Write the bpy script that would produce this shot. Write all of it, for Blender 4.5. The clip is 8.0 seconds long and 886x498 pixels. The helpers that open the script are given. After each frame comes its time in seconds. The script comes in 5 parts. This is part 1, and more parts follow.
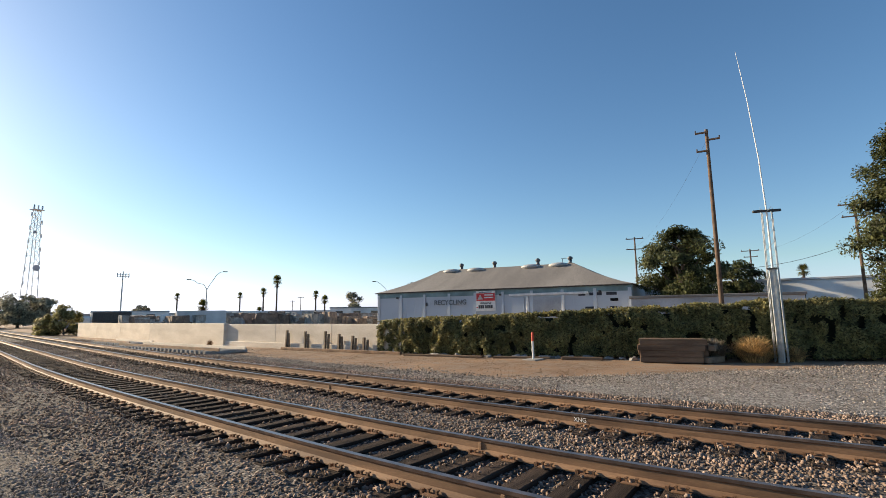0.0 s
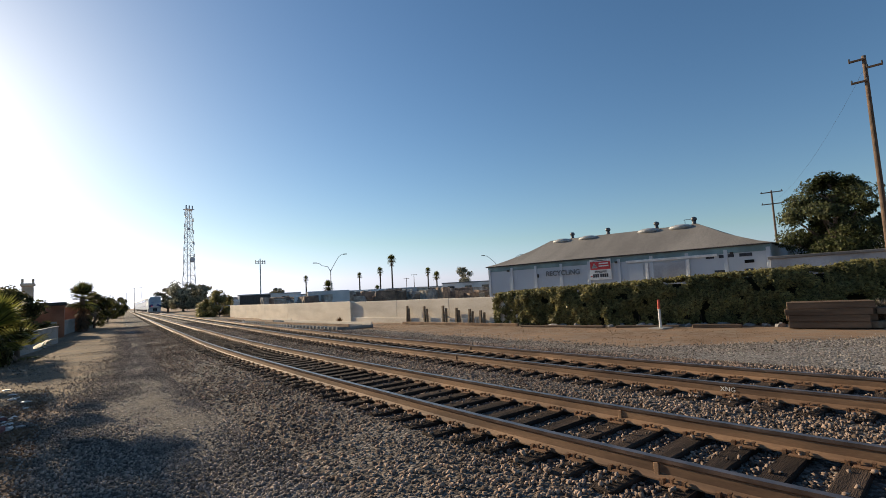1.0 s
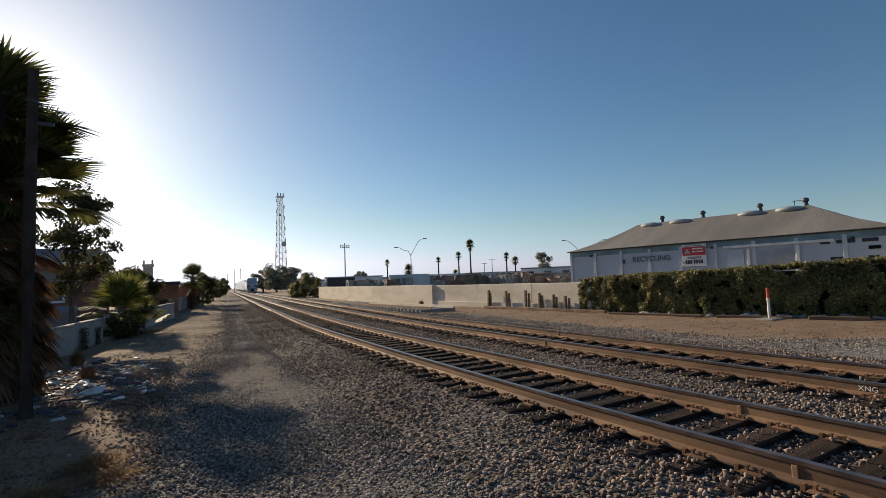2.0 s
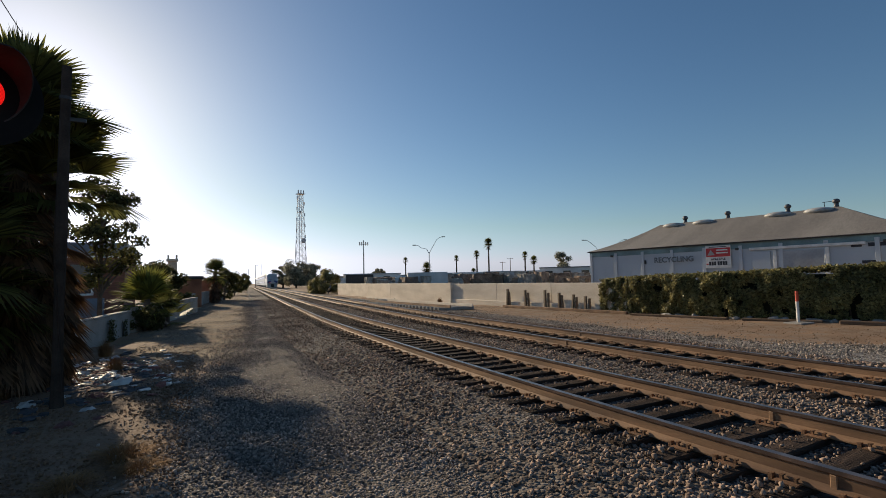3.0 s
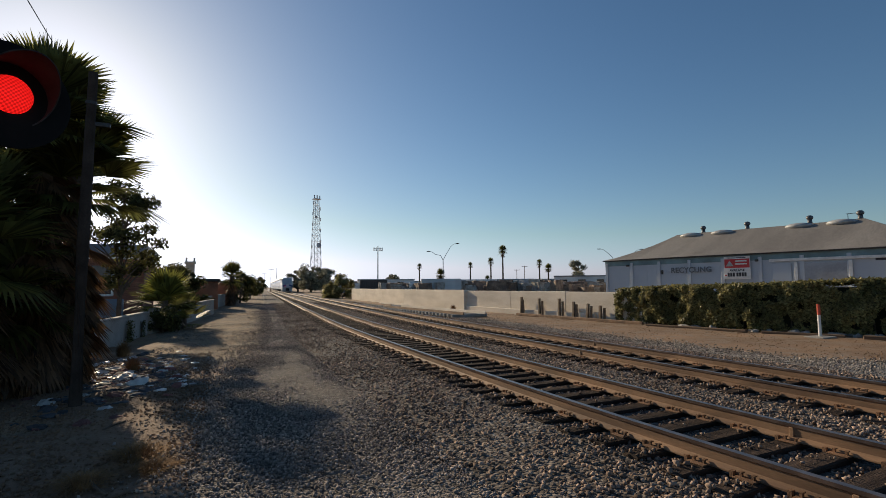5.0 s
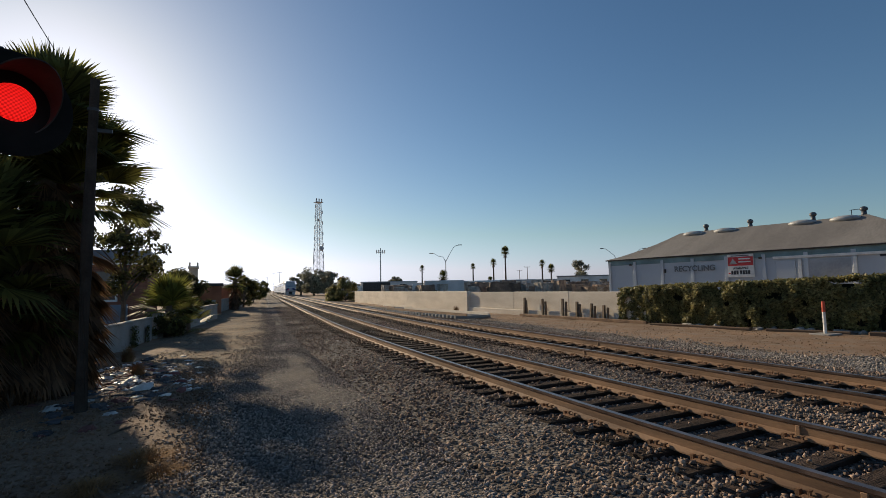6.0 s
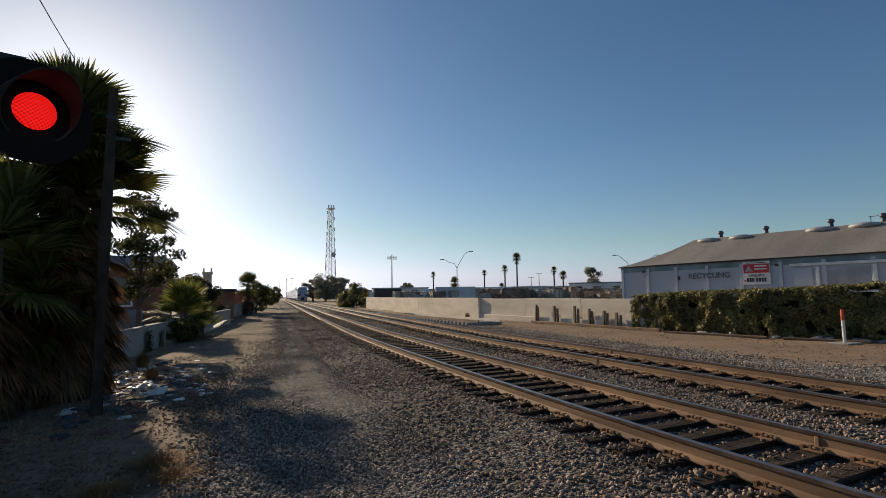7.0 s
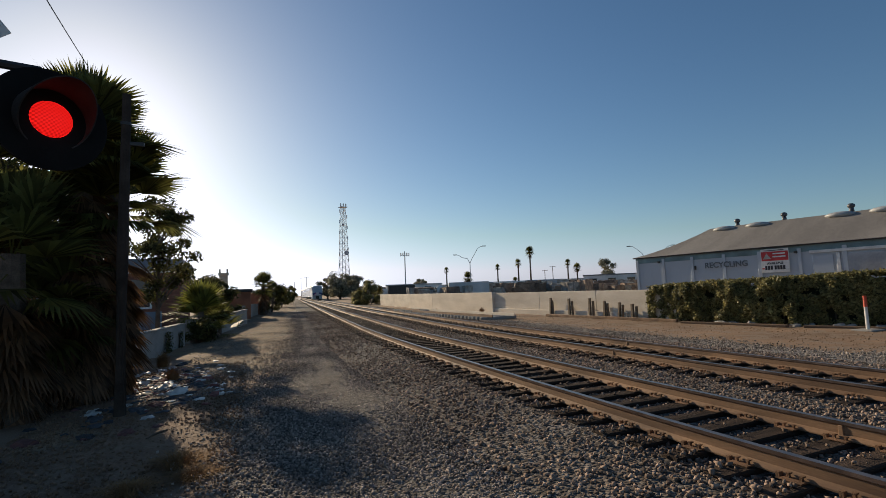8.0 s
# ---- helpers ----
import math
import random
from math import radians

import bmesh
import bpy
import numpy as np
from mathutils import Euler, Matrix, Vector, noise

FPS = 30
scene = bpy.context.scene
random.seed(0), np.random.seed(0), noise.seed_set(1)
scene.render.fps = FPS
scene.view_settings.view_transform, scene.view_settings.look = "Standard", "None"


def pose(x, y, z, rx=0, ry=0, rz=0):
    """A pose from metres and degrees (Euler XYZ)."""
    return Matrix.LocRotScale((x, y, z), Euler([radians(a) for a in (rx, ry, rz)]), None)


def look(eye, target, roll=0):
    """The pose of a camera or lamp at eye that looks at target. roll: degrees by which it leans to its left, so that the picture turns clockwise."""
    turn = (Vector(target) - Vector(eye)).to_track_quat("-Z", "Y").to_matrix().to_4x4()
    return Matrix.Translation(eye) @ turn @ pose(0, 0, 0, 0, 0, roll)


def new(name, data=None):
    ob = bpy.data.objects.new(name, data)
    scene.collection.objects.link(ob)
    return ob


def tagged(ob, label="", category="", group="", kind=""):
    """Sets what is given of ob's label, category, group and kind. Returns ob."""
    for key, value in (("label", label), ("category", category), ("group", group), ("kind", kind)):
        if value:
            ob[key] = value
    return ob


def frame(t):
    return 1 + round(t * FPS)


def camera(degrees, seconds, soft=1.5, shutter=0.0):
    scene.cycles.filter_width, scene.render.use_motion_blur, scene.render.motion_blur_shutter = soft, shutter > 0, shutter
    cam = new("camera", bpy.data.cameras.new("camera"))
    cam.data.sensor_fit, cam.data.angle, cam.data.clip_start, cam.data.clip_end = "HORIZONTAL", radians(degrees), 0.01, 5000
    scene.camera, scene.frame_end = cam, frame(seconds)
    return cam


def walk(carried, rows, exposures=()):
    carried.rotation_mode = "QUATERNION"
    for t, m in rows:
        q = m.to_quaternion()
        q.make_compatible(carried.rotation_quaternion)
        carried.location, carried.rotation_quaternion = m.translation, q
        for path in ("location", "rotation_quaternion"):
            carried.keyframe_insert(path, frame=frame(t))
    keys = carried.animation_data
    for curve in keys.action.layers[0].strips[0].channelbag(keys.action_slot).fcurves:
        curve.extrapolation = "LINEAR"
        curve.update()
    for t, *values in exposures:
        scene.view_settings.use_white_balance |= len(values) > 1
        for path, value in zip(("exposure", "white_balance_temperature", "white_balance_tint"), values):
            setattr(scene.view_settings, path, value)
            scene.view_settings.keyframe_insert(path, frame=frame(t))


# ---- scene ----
cam = camera(84.7, 8.0, soft=0.7)
WB, TINT = 6330, 7.5
# seconds, x, y, z, yaw, pitch, roll
ROWS = [
    (0.0, -3.950, -4.000, 1.655, -50.300, 7.700, 0.800),
    (0.5, -4.050, -3.950, 1.640, -41.700, 5.720, 1.480),
    (1.0, -4.180, -3.850, 1.630, -37.500, 5.020, 3.000),
    (1.5, -4.280, -3.700, 1.610, -31.900, 4.240, 2.900),
    (3.0, -4.385, -3.510, 1.600, -26.368, 3.518, 1.397),
    (3.5, -4.385, -3.510, 1.600, -25.647, 3.676, 1.050),
    (4.0, -4.385, -3.510, 1.600, -25.281, 4.074, 0.261),
    (4.5, -4.385, -3.510, 1.600, -24.835, 4.284, 0.239),
    (6.0, -4.385, -3.510, 1.600, -24.425, 4.518, 1.142),
    (6.5, -4.385, -3.510, 1.600, -23.708, 4.910, 1.521),
    (7.0, -4.385, -3.510, 1.600, -23.108, 5.292, 0.913),
    (7.5, -4.385, -3.510, 1.600, -23.668, 5.381, 0.841),
    (8.0, -4.385, -3.510, 1.600, -21.505, 4.808, 2.233),
]
walk(cam, [(t, pose(x, y, z, 90 + pitch, roll, yaw)) for t, x, y, z, yaw, pitch, roll in ROWS],
     exposures=[(0.0, 0.92, WB, TINT), (0.5, 0.62, WB, TINT), (1.0, 0.45, WB, TINT), (1.5, 0.31, WB, TINT), (3.0, 0.06, WB, TINT), (8.0, 0.04, WB, TINT)])

# ---- world, sun ----
SUN_AZ, SUN_EL = -14.2, 18.8
world = bpy.data.worlds.new("sky_world")
scene.world = world
world.use_nodes = True
wn = world.node_tree
wn.nodes.clear()
sky = wn.nodes.new("ShaderNodeTexSky")
sky.sky_type = "NISHITA"
sky.sun_disc = False
sky.sun_elevation = radians(SUN_EL)
sky.sun_rotation = radians(SUN_AZ)
sky.altitude = 20
sky.air_density, sky.dust_density, sky.ozone_density = 0.97, 0.47, 2.1
bg = wn.nodes.new("ShaderNodeBackground")
bg.inputs["Strength"].default_value = 0.083
wo = wn.nodes.new("ShaderNodeOutputWorld")
deep = wn.nodes.new("ShaderNodeHueSaturation")
deep.inputs["Saturation"].default_value = 1.14
wn.links.new(sky.outputs[0], deep.inputs["Color"])
# sea haze: the low sky is white, never yellower than that
sep_ = wn.nodes.new("ShaderNodeSeparateColor")
com_ = wn.nodes.new("ShaderNodeCombineColor")
cool = wn.nodes.new("ShaderNodeMath")
cool.operation, cool.inputs[1].default_value = "MULTIPLY", 1.1
blue = wn.nodes.new("ShaderNodeMath")
blue.operation = "MAXIMUM"
redd = wn.nodes.new("ShaderNodeMath")
redd.operation = "MINIMUM"
wn.links.new(deep.outputs[0], sep_.inputs[0])
wn.links.new(sep_.outputs[1], cool.inputs[0])
wn.links.new(cool.outputs[0], blue.inputs[0])
wn.links.new(sep_.outputs[2], blue.inputs[1])
wn.links.new(sep_.outputs[0], redd.inputs[0])
wn.links.new(sep_.outputs[1], redd.inputs[1])
wn.links.new(redd.outputs[0], com_.inputs[0])
wn.links.new(sep_.outputs[1], com_.inputs[1])
wn.links.new(blue.outputs[0], com_.inputs[2])
wn.links.new(com_.outputs[0], bg.inputs[0])
wn.links.new(bg.outputs[0], wo.inputs[0])
sun_data = bpy.data.lights.new("sun", "SUN")
sun_data.energy, sun_data.angle, sun_data.color = 5.0, radians(0.6), (1.0, 0.79, 0.54)
sun = new("sun", sun_data)
a_, e_ = radians(SUN_AZ), radians(SUN_EL)
SUN_DIR = Vector((math.sin(a_) * math.cos(e_), math.cos(a_) * math.cos(e_), math.sin(e_)))
sun.matrix_world = look(SUN_DIR * 400, (0, 0, 0))


# ---- materials ----
def mat(name, color, rough=0.7, metal=0.0, var=0.25, scale=6.0, fine=60.0, bump=0.3, tint=None, island=False, spec=0.5, objrand=0.0, depth=0.01, coarse_amt=0.5, stretch=None):
    """A surface with a coarse and a fine variation of colour and a relief."""
    m = bpy.data.materials.new(name)
    m.use_nodes = True
    nt = m.node_tree
    bs = nt.nodes["Principled BSDF"]
    bs.inputs["Roughness"].default_value = rough
    bs.inputs["Metallic"].default_value = metal
    bs.inputs["Specular IOR Level"].default_value = spec
    co = nt.nodes.new("ShaderNodeTexCoord")
    n1 = nt.nodes.new("ShaderNodeTexNoise")
    n1.inputs["Scale"].default_value, n1.inputs["Detail"].default_value = scale, 5
    n2 = nt.nodes.new("ShaderNodeTexNoise")
    n2.inputs["Scale"].default_value, n2.inputs["Detail"].default_value = fine, 3
    where = co.outputs["Object"]
    if stretch:
        vm = nt.nodes.new("ShaderNodeVectorMath")
        vm.operation = "MULTIPLY"
        vm.inputs[1].default_value = stretch
        nt.links.new(where, vm.inputs[0])
        where = vm.outputs[0]
    nt.links.new(where, n1.inputs["Vector"])
    nt.links.new(where, n2.inputs["Vector"])
    c2 = tint or tuple(c * 0.55 for c in color)
    ramp = nt.nodes.new("ShaderNodeValToRGB")
    ramp.color_ramp.elements[0].position, ramp.color_ramp.elements[1].position = 0.5 - 0.5 * coarse_amt * 0.6, 0.5 + 0.5 * coarse_amt * 0.6
    ramp.color_ramp.elements[0].color = (*c2, 1)
    ramp.color_ramp.elements[1].color = (*color, 1)
    nt.links.new(n1.outputs["Fac"], ramp.inputs["Fac"])
    mx = nt.nodes.new("ShaderNodeMix")
    mx.data_type, mx.blend_type = "RGBA", "OVERLAY"
    mx.inputs["Factor"].default_value = var
    nt.links.new(ramp.outputs["Color"], mx.inputs["A"])
    nt.links.new(n2.outputs["Fac"], mx.inputs["B"])
    out = mx.outputs["Result"]
    if island or objrand:
        hv = nt.nodes.new("ShaderNodeHueSaturation")
        src = nt.nodes.new("ShaderNodeNewGeometry").outputs["Random Per Island"] if island else nt.nodes.new("ShaderNodeObjectInfo").outputs["Random"]
        mr = nt.nodes.new("ShaderNodeMapRange")
        amt = 0.68 if island else objrand
        mr.inputs["To Min"].default_value, mr.inputs["To Max"].default_value = 1 - amt, 1 + amt
        nt.links.new(src, mr.inputs["Value"])
        nt.links.new(mr.outputs["Result"], hv.inputs["Value"])
        nt.links.new(out, hv.inputs["Color"])
        out = hv.outputs["Color"]
    nt.links.new(out, bs.inputs["Base Color"])
    if bump:
        bp_ = nt.nodes.new("ShaderNodeBump")
        bp_.inputs["Strength"].default_value, bp_.inputs["Distance"].default_value = bump, depth
        nt.links.new(n2.outputs["Fac"], bp_.inputs["Height"])
        nt.links.new(bp_.outputs["Normal"], bs.inputs["Normal"])
    return m


def leafmat(name, color, tint, rough=0.6, trans=0.35):
    m = mat(name, color, rough, var=0.2, scale=1.2, fine=30, bump=0, tint=tint, island=True, spec=0.22)
    nt = m.node_tree
    bs = nt.nodes["Principled BSDF"]
    tr = nt.nodes.new("ShaderNodeBsdfTranslucent")
    ad = nt.nodes.new("ShaderNodeMixShader")
    ad.inputs[0].default_value = trans
    src = bs.inputs["Base Color"].links[0].from_socket
    nt.links.new(src, tr.inputs["Color"])
    nt.links.new(bs.outputs[0], ad.inputs[1])
    nt.links.new(tr.outputs[0], ad.inputs[2])
    nt.links.new(ad.outputs[0], nt.nodes["Material Output"].inputs["Surface"])
    return m


RUST = mat("rail_rust", (0.265, 0.155, 0.085), 0.75, 0.0, 0.35, 3, 60, 0.1, tint=(0.115, 0.064, 0.036), stretch=(1.0, 0.25, 1.5))
RAILTOP = mat("rail_head_steel", (0.23, 0.165, 0.135), 0.3, 0.7, 0.3, 4, 120, 0.05, tint=(0.12, 0.085, 0.07))
TIE = mat("creosote_tie", (0.07, 0.049, 0.037), 0.9, 0, 0.5, 5, 70, 0.8, spec=0.15, tint=(0.026, 0.019, 0.015), objrand=0.35, stretch=(0.12, 1.6, 1.6), depth=0.02)
PLATE = mat("tie_plate_rust", (0.23, 0.12, 0.06), 0.8, 0, 0.4, 8, 90, 0.4, objrand=0.25)
STONE = mat("ballast_stone", (0.285, 0.213, 0.168), 0.95, 0, 0.4, 0.5, 40, 0.4, spec=0.1, tint=(0.16, 0.116, 0.09), island=True)
STONE_L = mat("roadside_gravel", (0.305, 0.252, 0.216), 0.92, 0, 0.4, 0.6, 40, 0.4, spec=0.15, tint=(0.175, 0.152, 0.136), island=True)
STONE_V = mat("verge_gravel", (0.32, 0.278, 0.24), 0.9, 0, 0.4, 0.6, 40, 0.4, spec=0.12, tint=(0.19, 0.163, 0.138), island=True)
WOOD_DARK = mat("old_timber", (0.20, 0.125, 0.075), 0.85, 0, 0.5, 4, 60, 0.6, tint=(0.09, 0.055, 0.032), stretch=(0.12, 1.5, 1.5), depth=0.02)
POLEWOOD = mat("pole_wood", (0.15, 0.095, 0.06), 0.85, 0, 0.4, 3, 50, 0.5)
# pole wood with its backlit shade put into the colour
POLE_BACKLIT = mat("backlit_pole_wood", (0.062, 0.049, 0.041), 0.9, 0, 0.4, 3, 50, 0.5, spec=0.15)
STUB = mat("weathered_post_wood", (0.22, 0.165, 0.115), 0.9, 0, 0.4, 5, 60, 0.5)
CONC = mat("old_concrete", (0.83, 0.745, 0.625), 0.92, 0, 0.4, 0.8, 26, 0.3, tint=(0.56, 0.49, 0.395), stretch=(0.45, 0.45, 1.6), coarse_amt=0.9, spec=0.2)
CONC_G = mat("grey_block_wall", (0.34, 0.32, 0.30), 0.9, 0, 0.35, 1.2, 30, 0.25, tint=(0.24, 0.23, 0.21))
WALLP = mat("painted_metal_wall", (0.48, 0.52, 0.56), 0.6, 0, 0.15, 0.3, 20, 0.08, tint=(0.44, 0.48, 0.53))
TEAL = mat("teal_trim", (0.21, 0.32, 0.34), 0.6, 0, 0.2, 0.5, 20, 0.08)
ROOF = mat("roof_felt", (0.255, 0.235, 0.21), 0.9, 0, 0.3, 0.35, 8, 0.12, tint=(0.185, 0.17, 0.155), stretch=(1.0, 0.25, 0.25), spec=0.25)
WHITE = mat("white_paint", (0.78, 0.77, 0.74), 0.5, 0, 0.1, 2, 30, 0.05, tint=(0.62, 0.61, 0.58))
GREYM = mat("galvanised_metal", (0.42, 0.43, 0.43), 0.45, 0.6, 0.2, 4, 50, 0.08, tint=(0.30, 0.31, 0.31))
DARKM = mat("dark_metal", (0.05, 0.05, 0.052), 0.5, 0.3, 0.2, 5, 50, 0.1)
BLACK = mat("black_paint", (0.010, 0.010, 0.010), 0.8, 0, 0.2, 5, 60, 0.1, spec=0.15)
HOOD = mat("matt_black_hood", (0.055, 0.052, 0.05), 0.75, 0, 0.2, 5, 60, 0.1, spec=0.2)
RED = mat("red_paint", (0.55, 0.035, 0.04), 0.5, 0, 0.15, 3, 40, 0.05, tint=(0.42, 0.03, 0.03))
REDO = mat("orange_red_paint", (0.70, 0.09, 0.04), 0.5, 0, 0.15, 5, 40, 0.05)
INK = mat("dark_ink", (0.03, 0.035, 0.05), 0.6, 0, 0.1, 3, 30, 0)
GREYINK = mat("faded_letters", (0.16, 0.185, 0.205), 0.7, 0, 0.2, 3, 30, 0)
BRICK = mat("red_brick", (0.30, 0.12, 0.075), 0.85, 0, 0.35, 1.0, 25, 0.3, objrand=0.2)
BRICKW = mat("orange_stucco", (0.42, 0.17, 0.09), 0.85, 0, 0.3, 0.8, 20, 0.2)
SLATE = mat("blue_grey_fascia", (0.20, 0.23, 0.28), 0.6, 0, 0.2, 1, 20, 0.1)
GLASSD = mat("dark_window_glass", (0.02, 0.025, 0.03), 0.08, 0, 0.05, 1, 10, 0)
SILVER = mat("stainless_side", (0.42, 0.43, 0.44), 0.4, 0.25, 0.15, 0.6, 15, 0.05, tint=(0.34, 0.35, 0.36))
BLUE = mat("blue_livery", (0.03, 0.055, 0.20), 0.4, 0, 0.1, 1, 20, 0)
ROOFT = mat("train_roof", (0.24, 0.25, 0.26), 0.5, 0.3, 0.2, 1, 20, 0.05)
CREAM = mat("cream_stucco", (0.62, 0.55, 0.42), 0.85, 0, 0.2, 1, 20, 0.1)
FARW = mat("far_white_wall", (0.78, 0.78, 0.77), 0.8, 0, 0.15, 0.2, 6, 0.05)
FARG = mat("far_grey_wall", (0.50, 0.515, 0.54), 0.8, 0, 0.2, 0.2, 6, 0.05)
SCRAP = mat("baled_scrap", (0.33, 0.24, 0.17), 0.85, 0, 0.6, 2.5, 20, 0.8, tint=(0.14, 0.10, 0.08), objrand=0.5, depth=0.1)
SCRAPW = mat("baled_paper", (0.60, 0.56, 0.50), 0.9, 0, 0.6, 2.5, 20, 0.8, tint=(0.32, 0.28, 0.24), objrand=0.3, depth=0.1)
BARK = mat("bark", (0.13, 0.10, 0.075), 0.95, 0, 0.5, 6, 50, 0.8, depth=0.02)
LEAF_HEDGE = leafmat("hedge_leaf", (0.33, 0.285, 0.115), (0.15, 0.145, 0.06), rough=0.42, trans=0.5)
LEAF_TREE = leafmat("tree_leaf", (0.115, 0.105, 0.036), (0.055, 0.06, 0.02), trans=0.45)
# grey-green leaf made paler: distance haze is put into its colour
LEAF_FAR = leafmat("hazed_grey_green_leaf", (0.34, 0.32, 0.23), (0.19, 0.185, 0.13))
LEAF_CONIFER = leafmat("conifer_leaf", (0.10, 0.105, 0.04), (0.045, 0.055, 0.02))
LEAF_PALM = leafmat("palm_leaf", (0.145, 0.145, 0.04), (0.075, 0.08, 0.026), trans=0.6)
LEAF_DEAD = leafmat("dead_frond", (0.15, 0.085, 0.045), (0.07, 0.042, 0.023), trans=0.25)
LEAF_YPALM = leafmat("young_palm_leaf", (0.20, 0.205, 0.045), (0.10, 0.105, 0.026), trans=0.5)
STRAW = leafmat("dry_grass", (0.58, 0.40, 0.18), (0.36, 0.24, 0.11), trans=0.2)
STRAWG = leafmat("grey_tumbleweed", (0.30, 0.25, 0.19), (0.18, 0.15, 0.11), trans=0.2)
MATTED = mat("matted_straw", (0.29, 0.17, 0.08), 0.95, 0, 0.3, 6, 40, 0, spec=0.05, tint=(0.17, 0.10, 0.05))
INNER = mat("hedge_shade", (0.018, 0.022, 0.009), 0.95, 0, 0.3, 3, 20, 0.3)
TRASHW = mat("white_plastic", (0.58, 0.57, 0.55), 0.5, 0, 0.2, 4, 40, 0.2, objrand=0.3)
TRASHD = mat("dark_cloth", (0.07, 0.07, 0.08), 0.9, 0, 0.3, 6, 50, 0.4, objrand=0.5)
TRASHR = mat("reddish_cloth", (0.20, 0.08, 0.07), 0.9, 0, 0.3, 6, 50, 0.4, objrand=0.4)

LENS = bpy.data.materials.new("red_lens_lit")
LENS.use_nodes = True
_nt = LENS.node_tree
_b = _nt.nodes["Principled BSDF"]
_b.inputs["Base Color"].default_value = (0.5, 0.01, 0.008, 1)
_b.inputs["Roughness"].default_value = 0.5
_b.inputs["Specular IOR Level"].default_value = 0.1
_b.inputs["Emission Color"].default_value = (1.0, 0.012, 0.010, 1)
_co = _nt.nodes.new("ShaderNodeTexCoord")
_wv = _nt.nodes.new("ShaderNodeTexChecker")
_wv.inputs["Scale"].default_value = 110
_mr = _nt.nodes.new("ShaderNodeMapRange")
_mr.inputs["To Min"].default_value, _mr.inputs["To Max"].default_value = 0.42, 1.0
_fl = _nt.nodes.new("ShaderNodeVectorMath")
_fl.operation = "MULTIPLY"
_fl.inputs[1].default_value = (1, 1, 0)
_nt.links.new(_co.outputs["Object"], _fl.inputs[0])
_nt.links.new(_fl.outputs[0], _wv.inputs["Vector"])
_nt.links.new(_wv.outputs["Fac"], _mr.inputs["Value"])
_nt.links.new(_mr.outputs["Result"], _b.inputs["Emission Strength"])


# ---- building helpers ----
def thing(name, label, category, place=(0, 0, 0), rz=0.0, group="", kind=""):
    e = new(name)
    e.empty_display_size = 0.2
    e.matrix_world = pose(*place, 0, 0, rz)
    return tagged(e, label, category, group, kind)


def part(name, bm, material, parent=None, label="", smooth=False):
    me = bpy.data.meshes.new(name)
    bm.to_mesh(me)
    bm.free()
    for m in material if isinstance(material, (list, tuple)) else (material,):
        me.materials.append(m)
    if smooth:
        me.shade_smooth()
    ob = new(name, me)
    if parent:
        ob.parent = parent
    if label:
        ob["label"] = label
    return ob


def solid(name, mesh, parent=None, place=(0, 0, 0), rz=0.0, rx=0.0, ry=0.0):
    """An object of its own on a shared mesh."""
    ob = new(name, mesh)
    ob.matrix_basis = pose(*place, rx, ry, rz)
    if parent:
        ob.parent = parent
    return ob


def mesh_of(name, bm, material):
    me = bpy.data.meshes.new(name)
    bm.to_mesh(me)
    bm.free()
    for m in material if isinstance(material, (list, tuple)) else (material,):
        me.materials.append(m)
    return me


def box(bm, sx, sy, sz, place=(0, 0, 0), rz=0.0, rx=0.0, ry=0.0, bevel=0.0):
    """A box that stands on its place, bevelled."""
    r = bmesh.ops.create_cube(bm, size=1, matrix=pose(*place, rx, ry, rz) @ Matrix.Translation((0, 0, sz / 2)) @ Matrix.Diagonal((sx, sy, sz, 1)))
    if bevel:
        es = list({e for v in r["verts"] for e in v.link_edges})
        bmesh.ops.bevel(bm, geom=es, offset=bevel, segments=1, affect="EDGES")
    return bm


def boxm(sx, sy, sz, place=(0, 0, 0), **k):
    return box(bmesh.new(), sx, sy, sz, place, **k)


def cyl(bm, r1, r2, h, place=(0, 0, 0), rx=0.0, ry=0.0, rz=0.0, n=14):
    bmesh.ops.create_cone(bm, cap_ends=True, segments=n, radius1=r1, radius2=r2, depth=h, matrix=pose(*place, rx, ry, rz) @ Matrix.Translation((0, 0, h / 2)))
    return bm


def rod(bm, p, q, r1, r2=None, n=8):
    p, q = Vector(p), Vector(q)
    d = q - p
    m = Matrix.Translation((p + q) / 2) @ d.to_track_quat("Z", "Y").to_matrix().to_4x4()
    bmesh.ops.create_cone(bm, cap_ends=True, segments=n, radius1=r1, radius2=r1 if r2 is None else r2, depth=d.length, matrix=m)
    return bm


def tube(bm, pts, radii, n=8):
    """A round limb along points."""
    rings = []
    for i, p in enumerate(pts):
        p = Vector(p)
        d = (Vector(pts[min(i + 1, len(pts) - 1)]) - Vector(pts[max(i - 1, 0)])).normalized()
        q = d.to_track_quat("Z", "Y").to_matrix()
        rings.append([bm.verts.new(p + q @ Vector((radii[i] * math.cos(2 * math.pi * k / n), radii[i] * math.sin(2 * math.pi * k / n), 0))) for k in range(n)])
    for a, b in zip(rings, rings[1:]):
        for k in range(n):
            bm.faces.new((a[k], a[(k + 1) % n], b[(k + 1) % n], b[k]))
    bm.faces.new(rings[0][::-1])
    bm.faces.new(rings[-1])
    return bm


